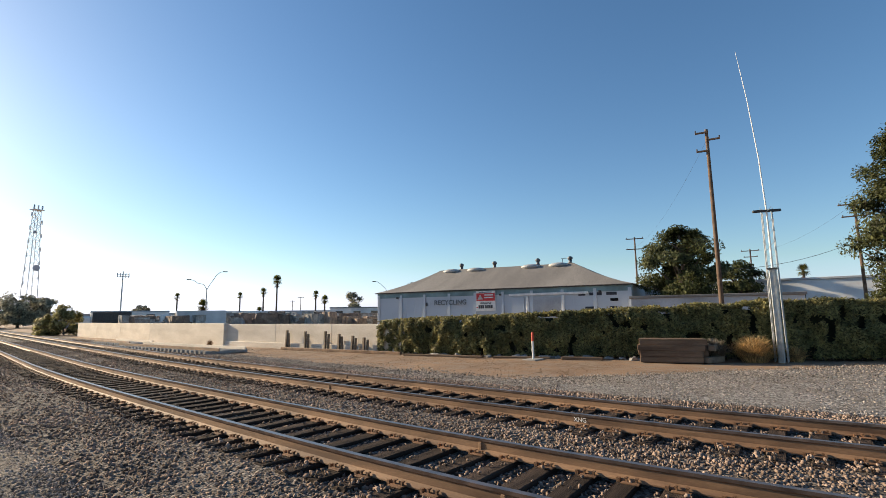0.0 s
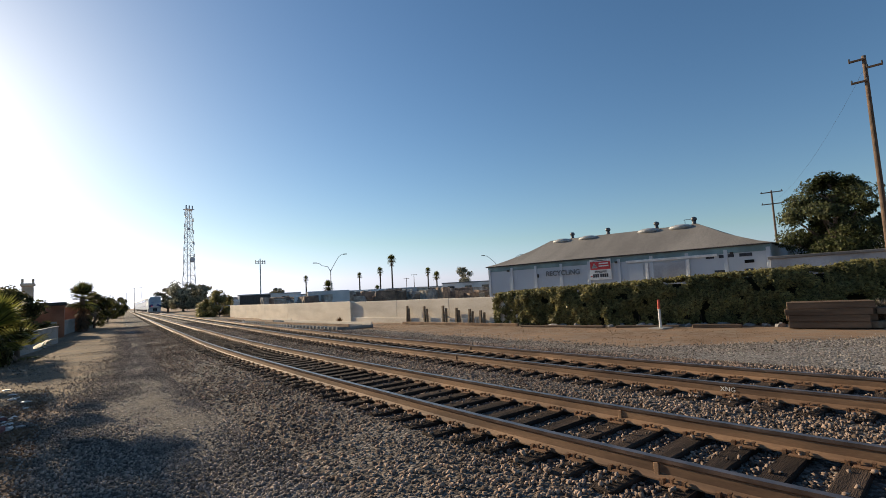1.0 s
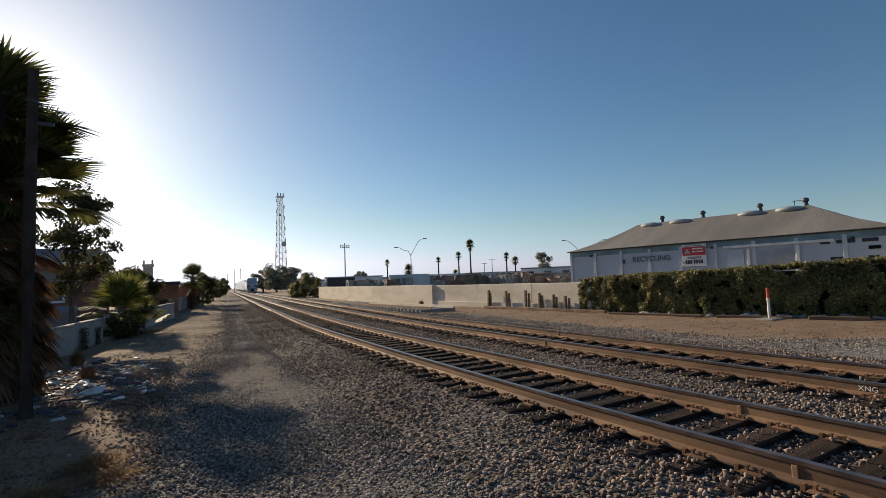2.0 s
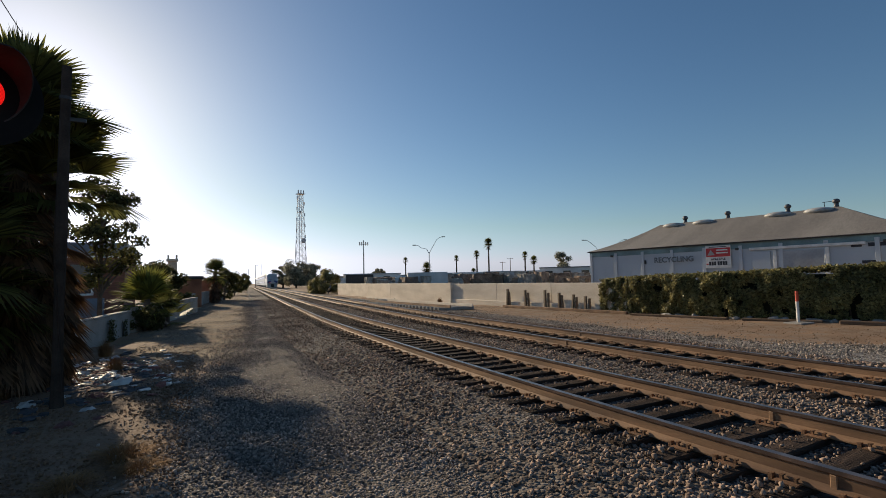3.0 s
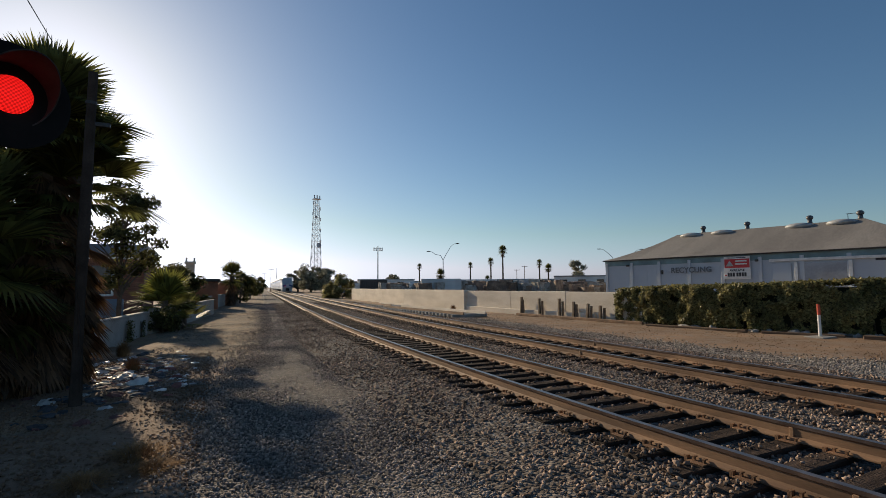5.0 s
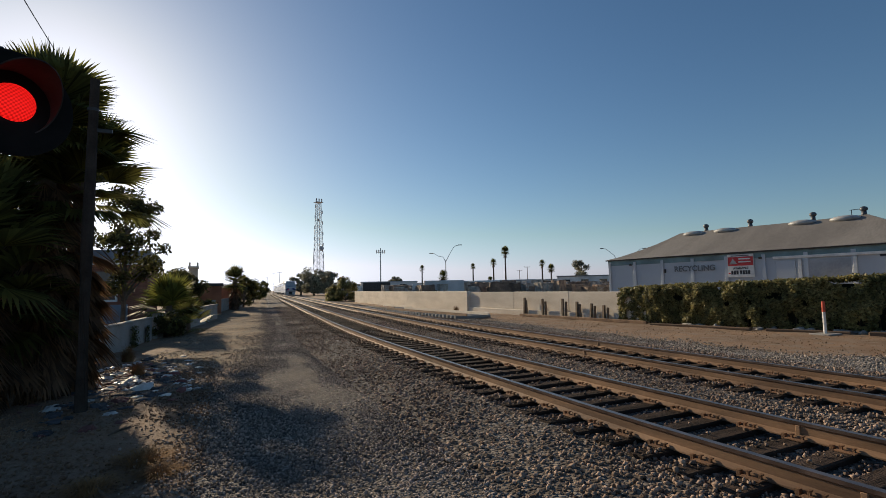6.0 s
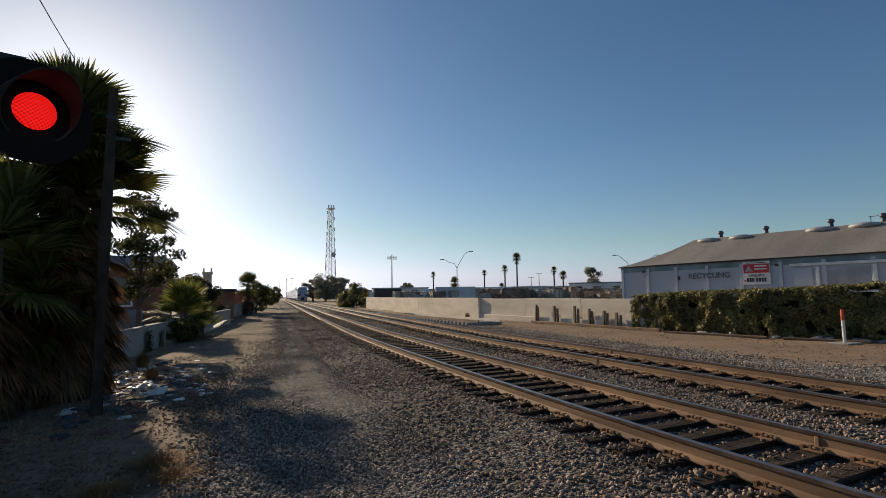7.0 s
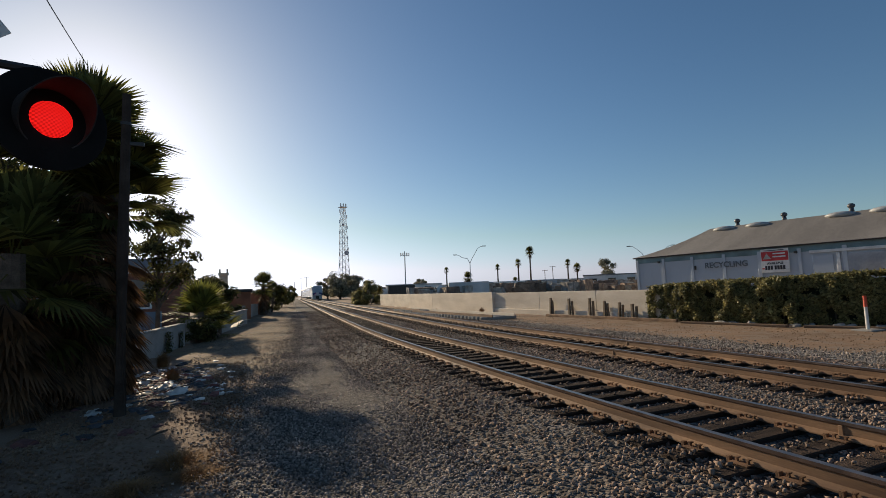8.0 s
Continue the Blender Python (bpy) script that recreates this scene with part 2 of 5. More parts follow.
def raw_mesh(name, verts, faces, material):
    """A mesh from arrays of corners and equal faces."""
    me = bpy.data.meshes.new(name)
    nf, k = faces.shape
    me.vertices.add(len(verts))
    me.vertices.foreach_set("co", np.asarray(verts, dtype=np.float32).ravel())
    me.loops.add(nf * k)
    me.loops.foreach_set("vertex_index", faces.astype(np.int32).ravel())
    me.polygons.add(nf)
    me.polygons.foreach_set("loop_start", np.arange(0, nf * k, k, dtype=np.int32))
    me.update(calc_edges=True)
    me.materials.append(material)
    return me


def leaves(name, centres, normals, length, width, material, parent=None, rng=None, droop=0.3):
    """Many small leaves, each a folded quad with its own size and turn."""
    rng = rng or np.random.default_rng(3)
    n = len(centres)
    nrm = normals + rng.normal(0, 0.55, (n, 3))
    nrm /= np.linalg.norm(nrm, axis=1)[:, None] + 1e-9
    t = rng.normal(0, 1, (n, 3))
    t[:, 2] -= droop
    t -= (t * nrm).sum(1)[:, None] * nrm
    t /= np.linalg.norm(t, axis=1)[:, None] + 1e-9
    b = np.cross(nrm, t)
    L = length * rng.uniform(0.6, 1.35, n)[:, None]
    Wd = width * rng.uniform(0.6, 1.35, n)[:, None]
    v = np.stack([centres - t * L / 2, centres + b * Wd / 2 - nrm * Wd * 0.15, centres + t * L / 2, centres - b * Wd / 2 - nrm * Wd * 0.15], 1).reshape(-1, 3)
    f = np.arange(n * 4).reshape(-1, 4)
    ob = new(name, raw_mesh(name, v, f, material))
    if parent:
        ob.parent = parent
    return ob


def letters(name, body, size, material, parent, m, depth=0.01, align="LEFT", bold=0.0):
    cu = bpy.data.curves.new(name, "FONT")
    cu.body, cu.size, cu.extrude, cu.align_x = body, size, depth, align
    cu.offset = bold
    tmp = bpy.data.objects.new(name, cu)
    me = bpy.data.meshes.new_from_object(tmp)
    bpy.data.objects.remove(tmp)
    me.materials.clear()
    me.materials.append(material)
    ob = new(name, me)
    ob.parent = parent
    ob.matrix_basis = m
    return ob


EYE0 = (-4.385, -3.51)


def spot(az, d):
    """A place on the plan, by its bearing from the standing point and its distance."""
    return (EYE0[0] + d * math.sin(radians(az)), EYE0[1] + d * math.cos(radians(az)))


def bend(y):
    """How far the line's gentle curve shifts it to the side at y."""
    if y > 22:
        return 0.0735 * (y - 12)
    if y > 2:
        return 0.1 + 0.635 * ((y - 2) / 20) ** 2.3
    return 0.1 + 0.008 * (2 - max(y, -8)) ** 2 + 0.16 * max(0, -8 - y)


def heading(y):
    return -math.degrees(math.atan((bend(y + 0.5) - bend(y - 0.5))))


T2 = 3.75  # the second track's near rail
GZ = -0.25  # the open ground; the rail heads are at 0


# ---- ground ----
def zone_mat(name, c1, c2, c3, rough=0.95):
    m = mat(name, c1, rough, 0, 0.45, 0.35, 25, 0.7, tint=c2, depth=0.03, coarse_amt=0.9)
    nt = m.node_tree
    bs = nt.nodes["Principled BSDF"]
    vo = nt.nodes.new("ShaderNodeTexNoise")
    vo.inputs["Scale"].default_value, vo.inputs["Detail"].default_value = 2.2, 8
    co = nt.nodes.new("ShaderNodeTexCoord")
    nt.links.new(co.outputs["Object"], vo.inputs["Vector"])
    rp = nt.nodes.new("ShaderNodeValToRGB")
    rp.color_ramp.elements[0].position, rp.color_ramp.elements[1].position = 0.48, 0.62
    nt.links.new(vo.outputs["Fac"], rp.inputs["Fac"])
    mx = nt.nodes.new("ShaderNodeMix")
    mx.data_type = "RGBA"
    nt.links.new(rp.outputs["Color"], mx.inputs["Factor"])
    nt.links.new(bs.inputs["Base Color"].links[0].from_socket, mx.inputs["A"])
    mx.inputs["B"].default_value = (*c3, 1)
    nt.links.new(mx.outputs["Result"], bs.inputs["Base Color"])
    return m


def gravel_mat(name, colours, scale, soil, soil_amt=0.5):
    """Packed stones as cells with their own shade, and soil showing through in patches."""
    m = bpy.data.materials.new(name)
    m.use_nodes = True
    nt = m.node_tree
    bs = nt.nodes["Principled BSDF"]
    bs.inputs["Roughness"].default_value = 0.95
    bs.inputs["Specular IOR Level"].default_value = 0.2
    co = nt.nodes.new("ShaderNodeTexCoord")
    warp = nt.nodes.new("ShaderNodeTexNoise")
    warp.inputs["Scale"].default_value = scale * 0.8
    wm = nt.nodes.new("ShaderNodeVectorMath")
    wm.operation = "MULTIPLY_ADD"
    wm.inputs[1].default_value = (0.04, 0.04, 0.04)
    nt.links.new(co.outputs["Object"], warp.inputs["Vector"])
    nt.links.new(warp.outputs["Color"], wm.inputs[0])
    nt.links.new(co.outputs["Object"], wm.inputs[2])
    vo = nt.nodes.new("ShaderNodeTexVoronoi")
    vo.inputs["Scale"].default_value = scale
    nt.links.new(wm.outputs[0], vo.inputs["Vector"])
    rp = nt.nodes.new("ShaderNodeValToRGB")
    rp.color_ramp.elements[0].color = (*colours[0], 1)
    rp.color_ramp.elements[1].color = (*colours[-1], 1)
    for i, c in enumerate(colours[1:-1]):
        e = rp.color_ramp.elements.new((i + 1) / (len(colours) - 1))
        e.color = (*c, 1)
    sp = nt.nodes.new("ShaderNodeSeparateColor")
    nt.links.new(vo.outputs["Color"], sp.inputs[0])
    nt.links.new(sp.outputs[0], rp.inputs["Fac"])
    big = nt.nodes.new("ShaderNodeTexNoise")
    big.inputs["Scale"].default_value, big.inputs["Detail"].default_value = 0.9, 7
    nt.links.new(co.outputs["Object"], big.inputs["Vector"])
    br = nt.nodes.new("ShaderNodeMapRange")
    br.inputs["From Min"].default_value, br.inputs["From Max"].default_value = 0.42, 0.66
    br.inputs["To Max"].default_value = soil_amt
    nt.links.new(big.outputs["Fac"], br.inputs["Value"])
    mx = nt.nodes.new("ShaderNodeMix")
    mx.data_type = "RGBA"
    nt.links.new(br.outputs["Result"], mx.inputs["Factor"])
    nt.links.new(rp.outputs["Color"], mx.inputs["A"])
    mx.inputs["B"].default_value = (*soil, 1)
    nt.links.new(mx.outputs["Result"], bs.inputs["Base Color"])
    bu = nt.nodes.new("ShaderNodeBump")
    bu.inputs["Strength"].default_value, bu.inputs["Distance"].default_value = 1.0, 0.6 / scale
    bu.invert = True
    nt.links.new(vo.outputs["Distance"], bu.inputs["Height"])
    nt.links.new(bu.outputs["Normal"], bs.inputs["Normal"])
    return m


DIRT = zone_mat("dry_dirt", (0.34, 0.21, 0.118), (0.13, 0.08, 0.046), (0.25, 0.178, 0.118))
EARTH = zone_mat("dark_earth", (0.25, 0.15, 0.088), (0.11, 0.066, 0.04), (0.20, 0.132, 0.086))
GRAVEL = gravel_mat("gravel_bed", [(0.028, 0.024, 0.021), (0.08, 0.068, 0.058), (0.145, 0.124, 0.106), (0.27, 0.24, 0.21)], 22, (0.10, 0.076, 0.06))
GRAVEL_S = gravel_mat("roadside_bed", [(0.035, 0.031, 0.028), (0.095, 0.083, 0.073), (0.155, 0.137, 0.12), (0.26, 0.235, 0.21)], 30, (0.15, 0.115, 0.085), 0.42)
PATHM = gravel_mat("dirt_path", [(0.085, 0.064, 0.046), (0.16, 0.118, 0.08), (0.22, 0.165, 0.112), (0.31, 0.25, 0.18)], 28, (0.27, 0.187, 0.112), 0.9)
GRAVEL_V = gravel_mat("verge_bed", [(0.07, 0.064, 0.058), (0.16, 0.147, 0.132), (0.27, 0.25, 0.225), (0.42, 0.395, 0.36)], 24, (0.17, 0.135, 0.105), 0.35)


def strip_mesh(name, ys, profile, material, wob=0.0, taper=0.0):
    """A sheet along the line: profile of (offset, height), swept with the curve."""
    vs, fs = [], []
    k = len(profile)
    for j, y in enumerate(ys):
        for o, z in profile:
            w = wob * noise.noise(Vector((o * 0.6, y * 0.6, 0.3)))
            e = 0.35 * noise.noise(Vector((o, y * 0.4, 5.0))) if (o, z) in (profile[0], profile[-1]) else 0
            d = -0.08 if j in (0, len(ys) - 1) else 0.0
            r = taper * min(1.0, max(0.0, (y - 5) / 14)) * min(1.0, max(0.0, (-2.6 - o) / 2.0))
            vs.append((o + bend(y) + e + r, y, z + w + d))
    for j in range(len(ys) - 1):
        for i in range(k - 1):
            a = j * k + i
            fs.append((a, a + 1, a + k + 1, a + k))
    return raw_mesh(name, np.array(vs), np.array(fs), material)


xs = [-2600, -600, -150, -60, -30] + [-20 + i for i in range(0, 61)] + [50, 80, 150, 600, 2600]
ys_ = [-2600, -600, -150, -60, -30] + [-20 + i for i in range(0, 91)] + [80, 120, 200, 400, 900, 2600]
gv = np.array([(x, y, GZ + (0.04 * noise.noise(Vector((x * 0.5, y * 0.5, 0))) - 0.03 if abs(x) < 45 and abs(y) < 75 else -0.03)) for y in ys_ for x in xs])
nx = len(xs)
gf = np.array([(j * nx + i, j * nx + i + 1, (j + 1) * nx + i + 1, (j + 1) * nx + i) for j in range(len(ys_) - 1) for i in range(nx - 1)])
tagged(new("ground", raw_mesh("ground", gv, gf, DIRT)), "dry brown dirt ground reaching to the horizon", "ground", kind="structure")
YS = [-40 + i for i in range(0, 120)] + [80 + 5 * i for i in range(0, 105)]
PROFILE = [(-2.6, -0.268), (-2.0, -0.238), (-1.2, -0.225), (-0.62, -0.215), (-0.3, -0.25), (0.75, -0.255), (1.8, -0.25), (2.12, -0.215), (2.7, -0.22), (2.95, -0.22), (3.15, -0.215), (3.45, -0.25), (4.55, -0.255), (5.55, -0.25), (5.88, -0.215), (6.4, -0.222), (7.2, -0.235), (8.0, -0.275)]
tagged(new("ballast_bed", raw_mesh("b", np.zeros((3, 3)), np.array([[0, 1, 2]]), GRAVEL)), "grey crushed stone ballast bed under the two tracks", "ballast", kind="structure").data = strip_mesh("ballast_bed", YS, PROFILE, GRAVEL, 0.02)
tagged(new("gravel_roadside", strip_mesh("gravel_roadside", YS, [(-5.0, -0.285), (-4.6, -0.25), (-3.8, -0.235), (-2.9, -0.23), (-2.3, -0.242)], GRAVEL_S, 0.03, 2.0)), "grey gravel roadside beside the railway line", "gravel", kind="structure")
tagged(new("earth_verge", strip_mesh("earth_verge", [-12 + 0.5 * i for i in range(0, 56)], [(-22.0, -0.30), (-14.0, -0.262), (-9.0, -0.255), (-7.0, -0.258), (-5.6, -0.252), (-4.8, -0.256), (-4.2, -0.29)], EARTH, 0.04)), "dark brown bare earth beside the gravel", "earth", kind="structure")
tagged(new("dirt_path", strip_mesh("dirt_path", [y for y in YS if y > 8], [(-7.4, -0.285), (-6.4, -0.252), (-5.6, -0.245), (-5.0, -0.242), (-4.3, -0.24), (-3.4, -0.242), (-2.4, -0.29)], PATHM, 0.03)), "pale dusty dirt path along the railway line", "path", kind="structure")


def verge_edge(y):
    """Where the grey gravel across the line gives way to dirt."""
    return 8.4 + 1.2 * max(0.0, 4.0 - y) + 0.35 * noise.noise(Vector((3.0, y * 0.5, 0.0)))


VY = [-24 + 0.5 * i for i in range(0, 128)]
vv = np.array([(6.9 + bend(y) + (verge_edge(y) + 0.25 - 6.9) * i / 9, y, -0.229 - 0.03 * i / 9 + 0.02 * noise.noise(Vector((i * 0.7, y * 0.7, 2.0))) - (0.05 if i in (0, 9) else 0)) for y in VY for i in range(10)])
vf = np.array([(j * 10 + i, j * 10 + i + 1, (j + 1) * 10 + i + 1, (j + 1) * 10 + i) for j in range(len(VY) - 1) for i in range(9)])
tagged(new("gravel_verge", raw_mesh("gravel_verge", vv, vf, GRAVEL_V)), "pale grey gravel spread beside the second track", "gravel", kind="structure")


def stones(name, label, n, place_fn, smin, smax, material, seed):
    """Loose crushed stones, each an uneven eight-cornered lump."""
    rng = np.random.default_rng(seed)
    base = np.array([(x, y, z) for x in (-1, 1) for y in (-1, 1) for z in (-1, 1)]) * 0.62
    quad = np.array([(0, 1, 3, 2), (4, 6, 7, 5), (0, 4, 5, 1), (2, 3, 7, 6), (0, 2, 6, 4), (1, 5, 7, 3)])
    c = place_fn(rng, n)
    n = len(c)
    s = rng.uniform(smin, smax, (n, 1, 1)) * rng.uniform(0.6, 1.25, (n, 1, 3)) * 0.5
    v = base[None] * s * rng.uniform(0.55, 1.3, (n, 8, 1))
    a = rng.uniform(0, 2 * np.pi, n)
    ca, sa = np.cos(a)[:, None], np.sin(a)[:, None]
    tl = rng.normal(0, 0.5, n)[:, None]
    x, y, z = v[..., 0], v[..., 1], v[..., 2]
    y, z = y * np.cos(tl) - z * np.sin(tl), y * np.sin(tl) + z * np.cos(tl)
    x, y = x * ca - y * sa, x * sa + y * ca
    v = np.stack([x, y, z], -1) + c[:, None, :]
    f = (quad[None] + 8 * np.arange(n)[:, None, None]).reshape(-1, 4)
    return tagged(new(name, raw_mesh(name, v.reshape(-1, 3), f, material)), label, "gravel", kind="stuff")


BEND = np.vectorize(bend)
PO, PZ = np.array([q[0] for q in PROFILE]), np.array([q[1] for q in PROFILE])


def on_bed(rng, n):
    y = -8 + 62 * rng.random(n) ** 2.2
    o = rng.uniform(-2.5, 7.3, n)
    keep = (np.abs(o) > 0.09) & (np.abs(o - 1.505) > 0.09) & (np.abs(o - T2) > 0.09) & (np.abs(o - T2 - 1.505) > 0.09)
    tie = (np.abs(((y + 0.25) % 0.5) - 0.25) < 0.125) & (((o > -0.55) & (o < 2.05)) | ((o > T2 - 0.55) & (o < T2 + 2.05)))
    cover = np.where((o < -0.2) | (np.abs(o - 2.62) < 0.95) | (o > T2 + 1.7), 0.55, 0.06)
    over = tie & (rng.random(n) < cover)
    keep &= ~tie | over
    y, o, over = y[keep], o[keep], over[keep]
    return np.stack([o + BEND(y), y, np.where(over, -0.178, np.interp(o, PO, PZ)) + rng.uniform(-0.008, 0.012, len(y))], 1)


def on_side(rng, n):
    y = np.where(rng.random(n) < 0.09, rng.uniform(-12, -4, n), -4.0 + 56 * rng.random(n) ** 2.3)
    lo = -4.95 + 2.0 * np.clip((y - 5) / 14, 0, 1) + rng.normal(0, 0.3, n) * (1 + np.clip((y - 8) / 6, 0, 1.5))
    o = lo + (-2.2 - lo) * rng.random(n) ** 0.75
    return np.stack([o + BEND(y), y, -0.235 + rng.uniform(-0.008, 0.008, n)], 1)


def on_path(rng, n):
    y = 7 + 53 * rng.random(n) ** 1.7
    o = rng.uniform(-6.4, -3.2, n)
    return np.stack([o + BEND(y), y, -0.24 + rng.uniform(-0.01, 0.006, n)], 1)


def on_verge(rng, n):
    y = rng.uniform(-8, 26, n)
    o = rng.uniform(9.5, 14.5, n)
    return np.stack([o + BEND(y) - 0.04 * np.maximum(0, y), y, -0.275 + rng.uniform(-0.01, 0.012, n)], 1)


def on_left(rng, n):
    y = rng.uniform(-2, 12, n)
    o = rng.uniform(-7.5, -4.5, n)
    return np.stack([o, y, -0.252 + rng.uniform(-0.012, 0.014, n)], 1)


def on_edge(rng, n):
    y = -9 + 34 * rng.random(n) ** 1.15
    e = np.vectorize(verge_edge)(y)
    x0 = 7.0 + BEND(y)
    x = x0 + (e + 0.1 - x0) * rng.random(n) + np.abs(rng.normal(0, 0.5, n)) * (rng.random(n) < 0.25)
    return np.stack([x, y, -0.24 + rng.uniform(-0.012, 0.008, n)], 1)


stones("ballast_stones", "loose grey and tan crushed ballast stones", 125000, on_bed, 0.03, 0.07, STONE, 5)
stones("roadside_stones", "loose grey roadside gravel stones", 105000, on_side, 0.015, 0.046, STONE_L, 6)
stones("path_stones", "sparse small stones on the dirt path", 9000, on_path, 0.012, 0.045, STONE_L, 8)
stones("dirt_clods", "brown dirt clods on the verge", 3800, on_verge, 0.015, 0.055, DIRT, 9)
stones("dirt_clods", "brown dirt clods beside the path", 15000, on_left, 0.01, 0.055, EARTH, 10)
stones("verge_stones", "pale grey gravel stones beside the second track", 30000, on_edge, 0.022, 0.06, STONE_V, 7)


# ---- tracks ----
def rail_bm(x0, ys):
    prof = [(-0.035, 0.0), (-0.037, -0.03), (-0.024, -0.042), (-0.02, -0.12), (-0.07, -0.155), (-0.07, -0.168), (0.07, -0.168), (0.07, -0.155), (0.02, -0.12), (0.024, -0.042), (0.037, -0.03), (0.035, 0.0)]
    prof = [(o * 1.08, z * 1.13) for o, z in prof]
    bm = bmesh.new()
    rows = []
    for y in ys:
        rows.append([bm.verts.new((x0 + o + bend(y), y, z)) for o, z in prof])
    k = len(prof)
    for a, b in zip(rows, rows[1:]):
        for i in range(k):
            f = bm.faces.new((a[i], a[(i + 1) % k], b[(i + 1) % k], b[i]))
            f.material_index = 1 if i in (0, k - 2, k - 1) else 0
    bm.faces.new(rows[0])
    bm.faces.new(rows[-1][::-1])
    bmesh.ops.recalc_face_normals(bm, faces=bm.faces)
    return bm


def tie_mesh(seed):
    rng = random.Random(seed)
    bm = boxm(2.6, 0.225, 0.18, (0, 0, -0.18), bevel=0.012)
    for v in bm.verts:
        v.co += Vector((rng.uniform(-0.03, 0.03), rng.uniform(-0.008, 0.008), rng.uniform(-0.008, 0.004)))
    return mesh_of("tie", bm, TIE)


TIES = [tie_mesh(i) for i in range(6)]


def plate_mesh():
    bm = boxm(0.34, 0.19, 0.014, (0, 0, 0), bevel=0.003)
    for sx in (-1, 1):
        for sy in (-1, 1):
            box(bm, 0.03, 0.022, 0.035, (sx * 0.095, sy * 0.055, 0.01))
            box(bm, 0.05, 0.03, 0.012, (sx * 0.085, sy * 0.055, 0.042))
    box(bm, 0.05, 0.035, 0.06, (0.09, 0.14, -0.02))
    box(bm, 0.05, 0.035, 0.06, (-0.09, 0.14, -0.02))
    return mesh_of("tie_plate", bm, PLATE)


PLATE_ME = plate_mesh()


def track(label, x0, shift):
    t = thing("railway_track", label, "railway track", kind="structure")
    ys = [-40 + i for i in range(0, 110)] + [70 + 6 * i for i in range(0, 70)]
    for o in (0.0, 1.505):
        part("rail", rail_bm(x0 + o, ys), (RUST, RAILTOP), t, "rust-brown steel rail with worn bright head")
    i = 0
    y = -14.0 + shift
    rng = random.Random(int(x0 * 10) + 1)
    far = bmesh.new()
    while y < 230:
        yy = y + rng.uniform(-0.02, 0.02)
        if y < 62:
            solid("tie", TIES[i % 6], t, (x0 + 0.7525 + bend(yy) + rng.uniform(-0.04, 0.04), yy, -0.19), rz=heading(yy) + rng.uniform(-1.2, 1.2) + (180 if rng.random() < 0.5 else 0))
            if y < 34:
                for o in (0.0, 1.505):
                    solid("tie_plate", PLATE_ME, t, (x0 + o + bend(yy), yy, -0.1905), rz=heading(yy))
        else:
            box(far, 2.6, 0.23, 0.17, (x0 + 0.7525 + bend(yy), yy, -0.36), rz=heading(yy))
        i += 1
        y += 0.5
    tagged(part("far_ties", far, TIE, t), kind="stuff")
    return t


track1 = track("near railway track with rusty rails on dark timber ties", 0.0, 0.0)
track2 = track("second railway track with rusty rails on dark timber ties", T2, 0.0)
for xj, yj, tj in ((0.0, -1.3, track1), (1.505, 0.0, track1), (0.0, 18.6, track1), (1.505, 17.3, track1), (T2, 6.2, track2), (T2 + 1.505, 7.4, track2)):
    for s_ in (-1, 1):
        jb = part("weld_collar", boxm(0.02, 0.05, 0.115, (s_ * 0.03, 0, -0.16), bevel=0.006), RUST, tj, "rusty weld collar on the rail")
        jb.matrix_basis = pose(xj + bend(yj), yj, 0, 0, 0, heading(yj))
letters("lettering", "XNG", 0.1, WHITE, track2, Matrix.Translation((T2 + bend(-0.4) - 0.026, -0.3, -0.125)) @ pose(0, 0, 0, 90, 0, -90), 0.002)


# ---- walls beside the line ----
def wall_run(name, label, pts, height, thick, material, z0=GZ - 0.25, seams=3.0, cap=0.0):
    """Upright wall panels along a line of points on the plan; seams stand between panels."""
    t = thing(name, label, "wall", kind="structure")
    for (x1, y1), (x2, y2) in zip(pts, pts[1:]):
        L = math.hypot(x2 - x1, y2 - y1)
        n = max(1, round(L / seams))
        ang = math.degrees(math.atan2(y2 - y1, x2 - x1))
        for i in range(n):
            f = (i + 0.5) / n
            h = height + 0.25 + 0.012 * ((i * 7) % 3)
            part("panel", boxm(L / n - 0.015, thick, h, (0, 0, 0), bevel=0.015), material, t).matrix_basis = pose(x1 + (x2 - x1) * f, y1 + (y2 - y1) * f, z0, 0, 0, ang)
            if cap:
                part("cap", boxm(L / n, thick + 0.06, cap, (0, 0, 0), bevel=0.01), material, t).matrix_basis = pose(x1 + (x2 - x1) * f, y1 + (y2 - y1) * f, z0 + h, 0, 0, ang)
    return t


wall_run("wall_concrete_low", "long weathered tan concrete wall along the siding", [(14.15, 13.7), (13.35, 24.0), (12.85, 29.6)], 1.46, 0.3, CONC, seams=5.5)
wall_run("wall_concrete_far", "far stretch of weathered tan concrete wall", [(12.65, 29.3), (12.5, 42.0), (13.3, 66.0)], 1.52, 0.3, CONC, seams=9)
part("ledge", boxm(12.8, 0.14, 0.42, (0, 0, 0), bevel=0.02), CONC, None).matrix_basis = pose(13.19, 22.9, GZ - 0.1, 0, 0, 94.6)
tagged(bpy.data.objects["ledge"], "low concrete footing ledge along the wall", "footing", kind="structure")
wall_run("wall_block_near", "low grey block wall with vines beside the palm", [(-7.95, 9.0), (-7.6, 14.1), (-7.02, 19.4)], 0.84, 0.2, CONC_G, seams=2.2, cap=0.05)
wall_run("wall_block_far", "long low grey block wall along the dirt path", [(-6.9, 20.0), (-6.0, 25.0), (-4.72, 34.0)], 0.95, 0.2, CONC_G, seams=3, cap=0.05)
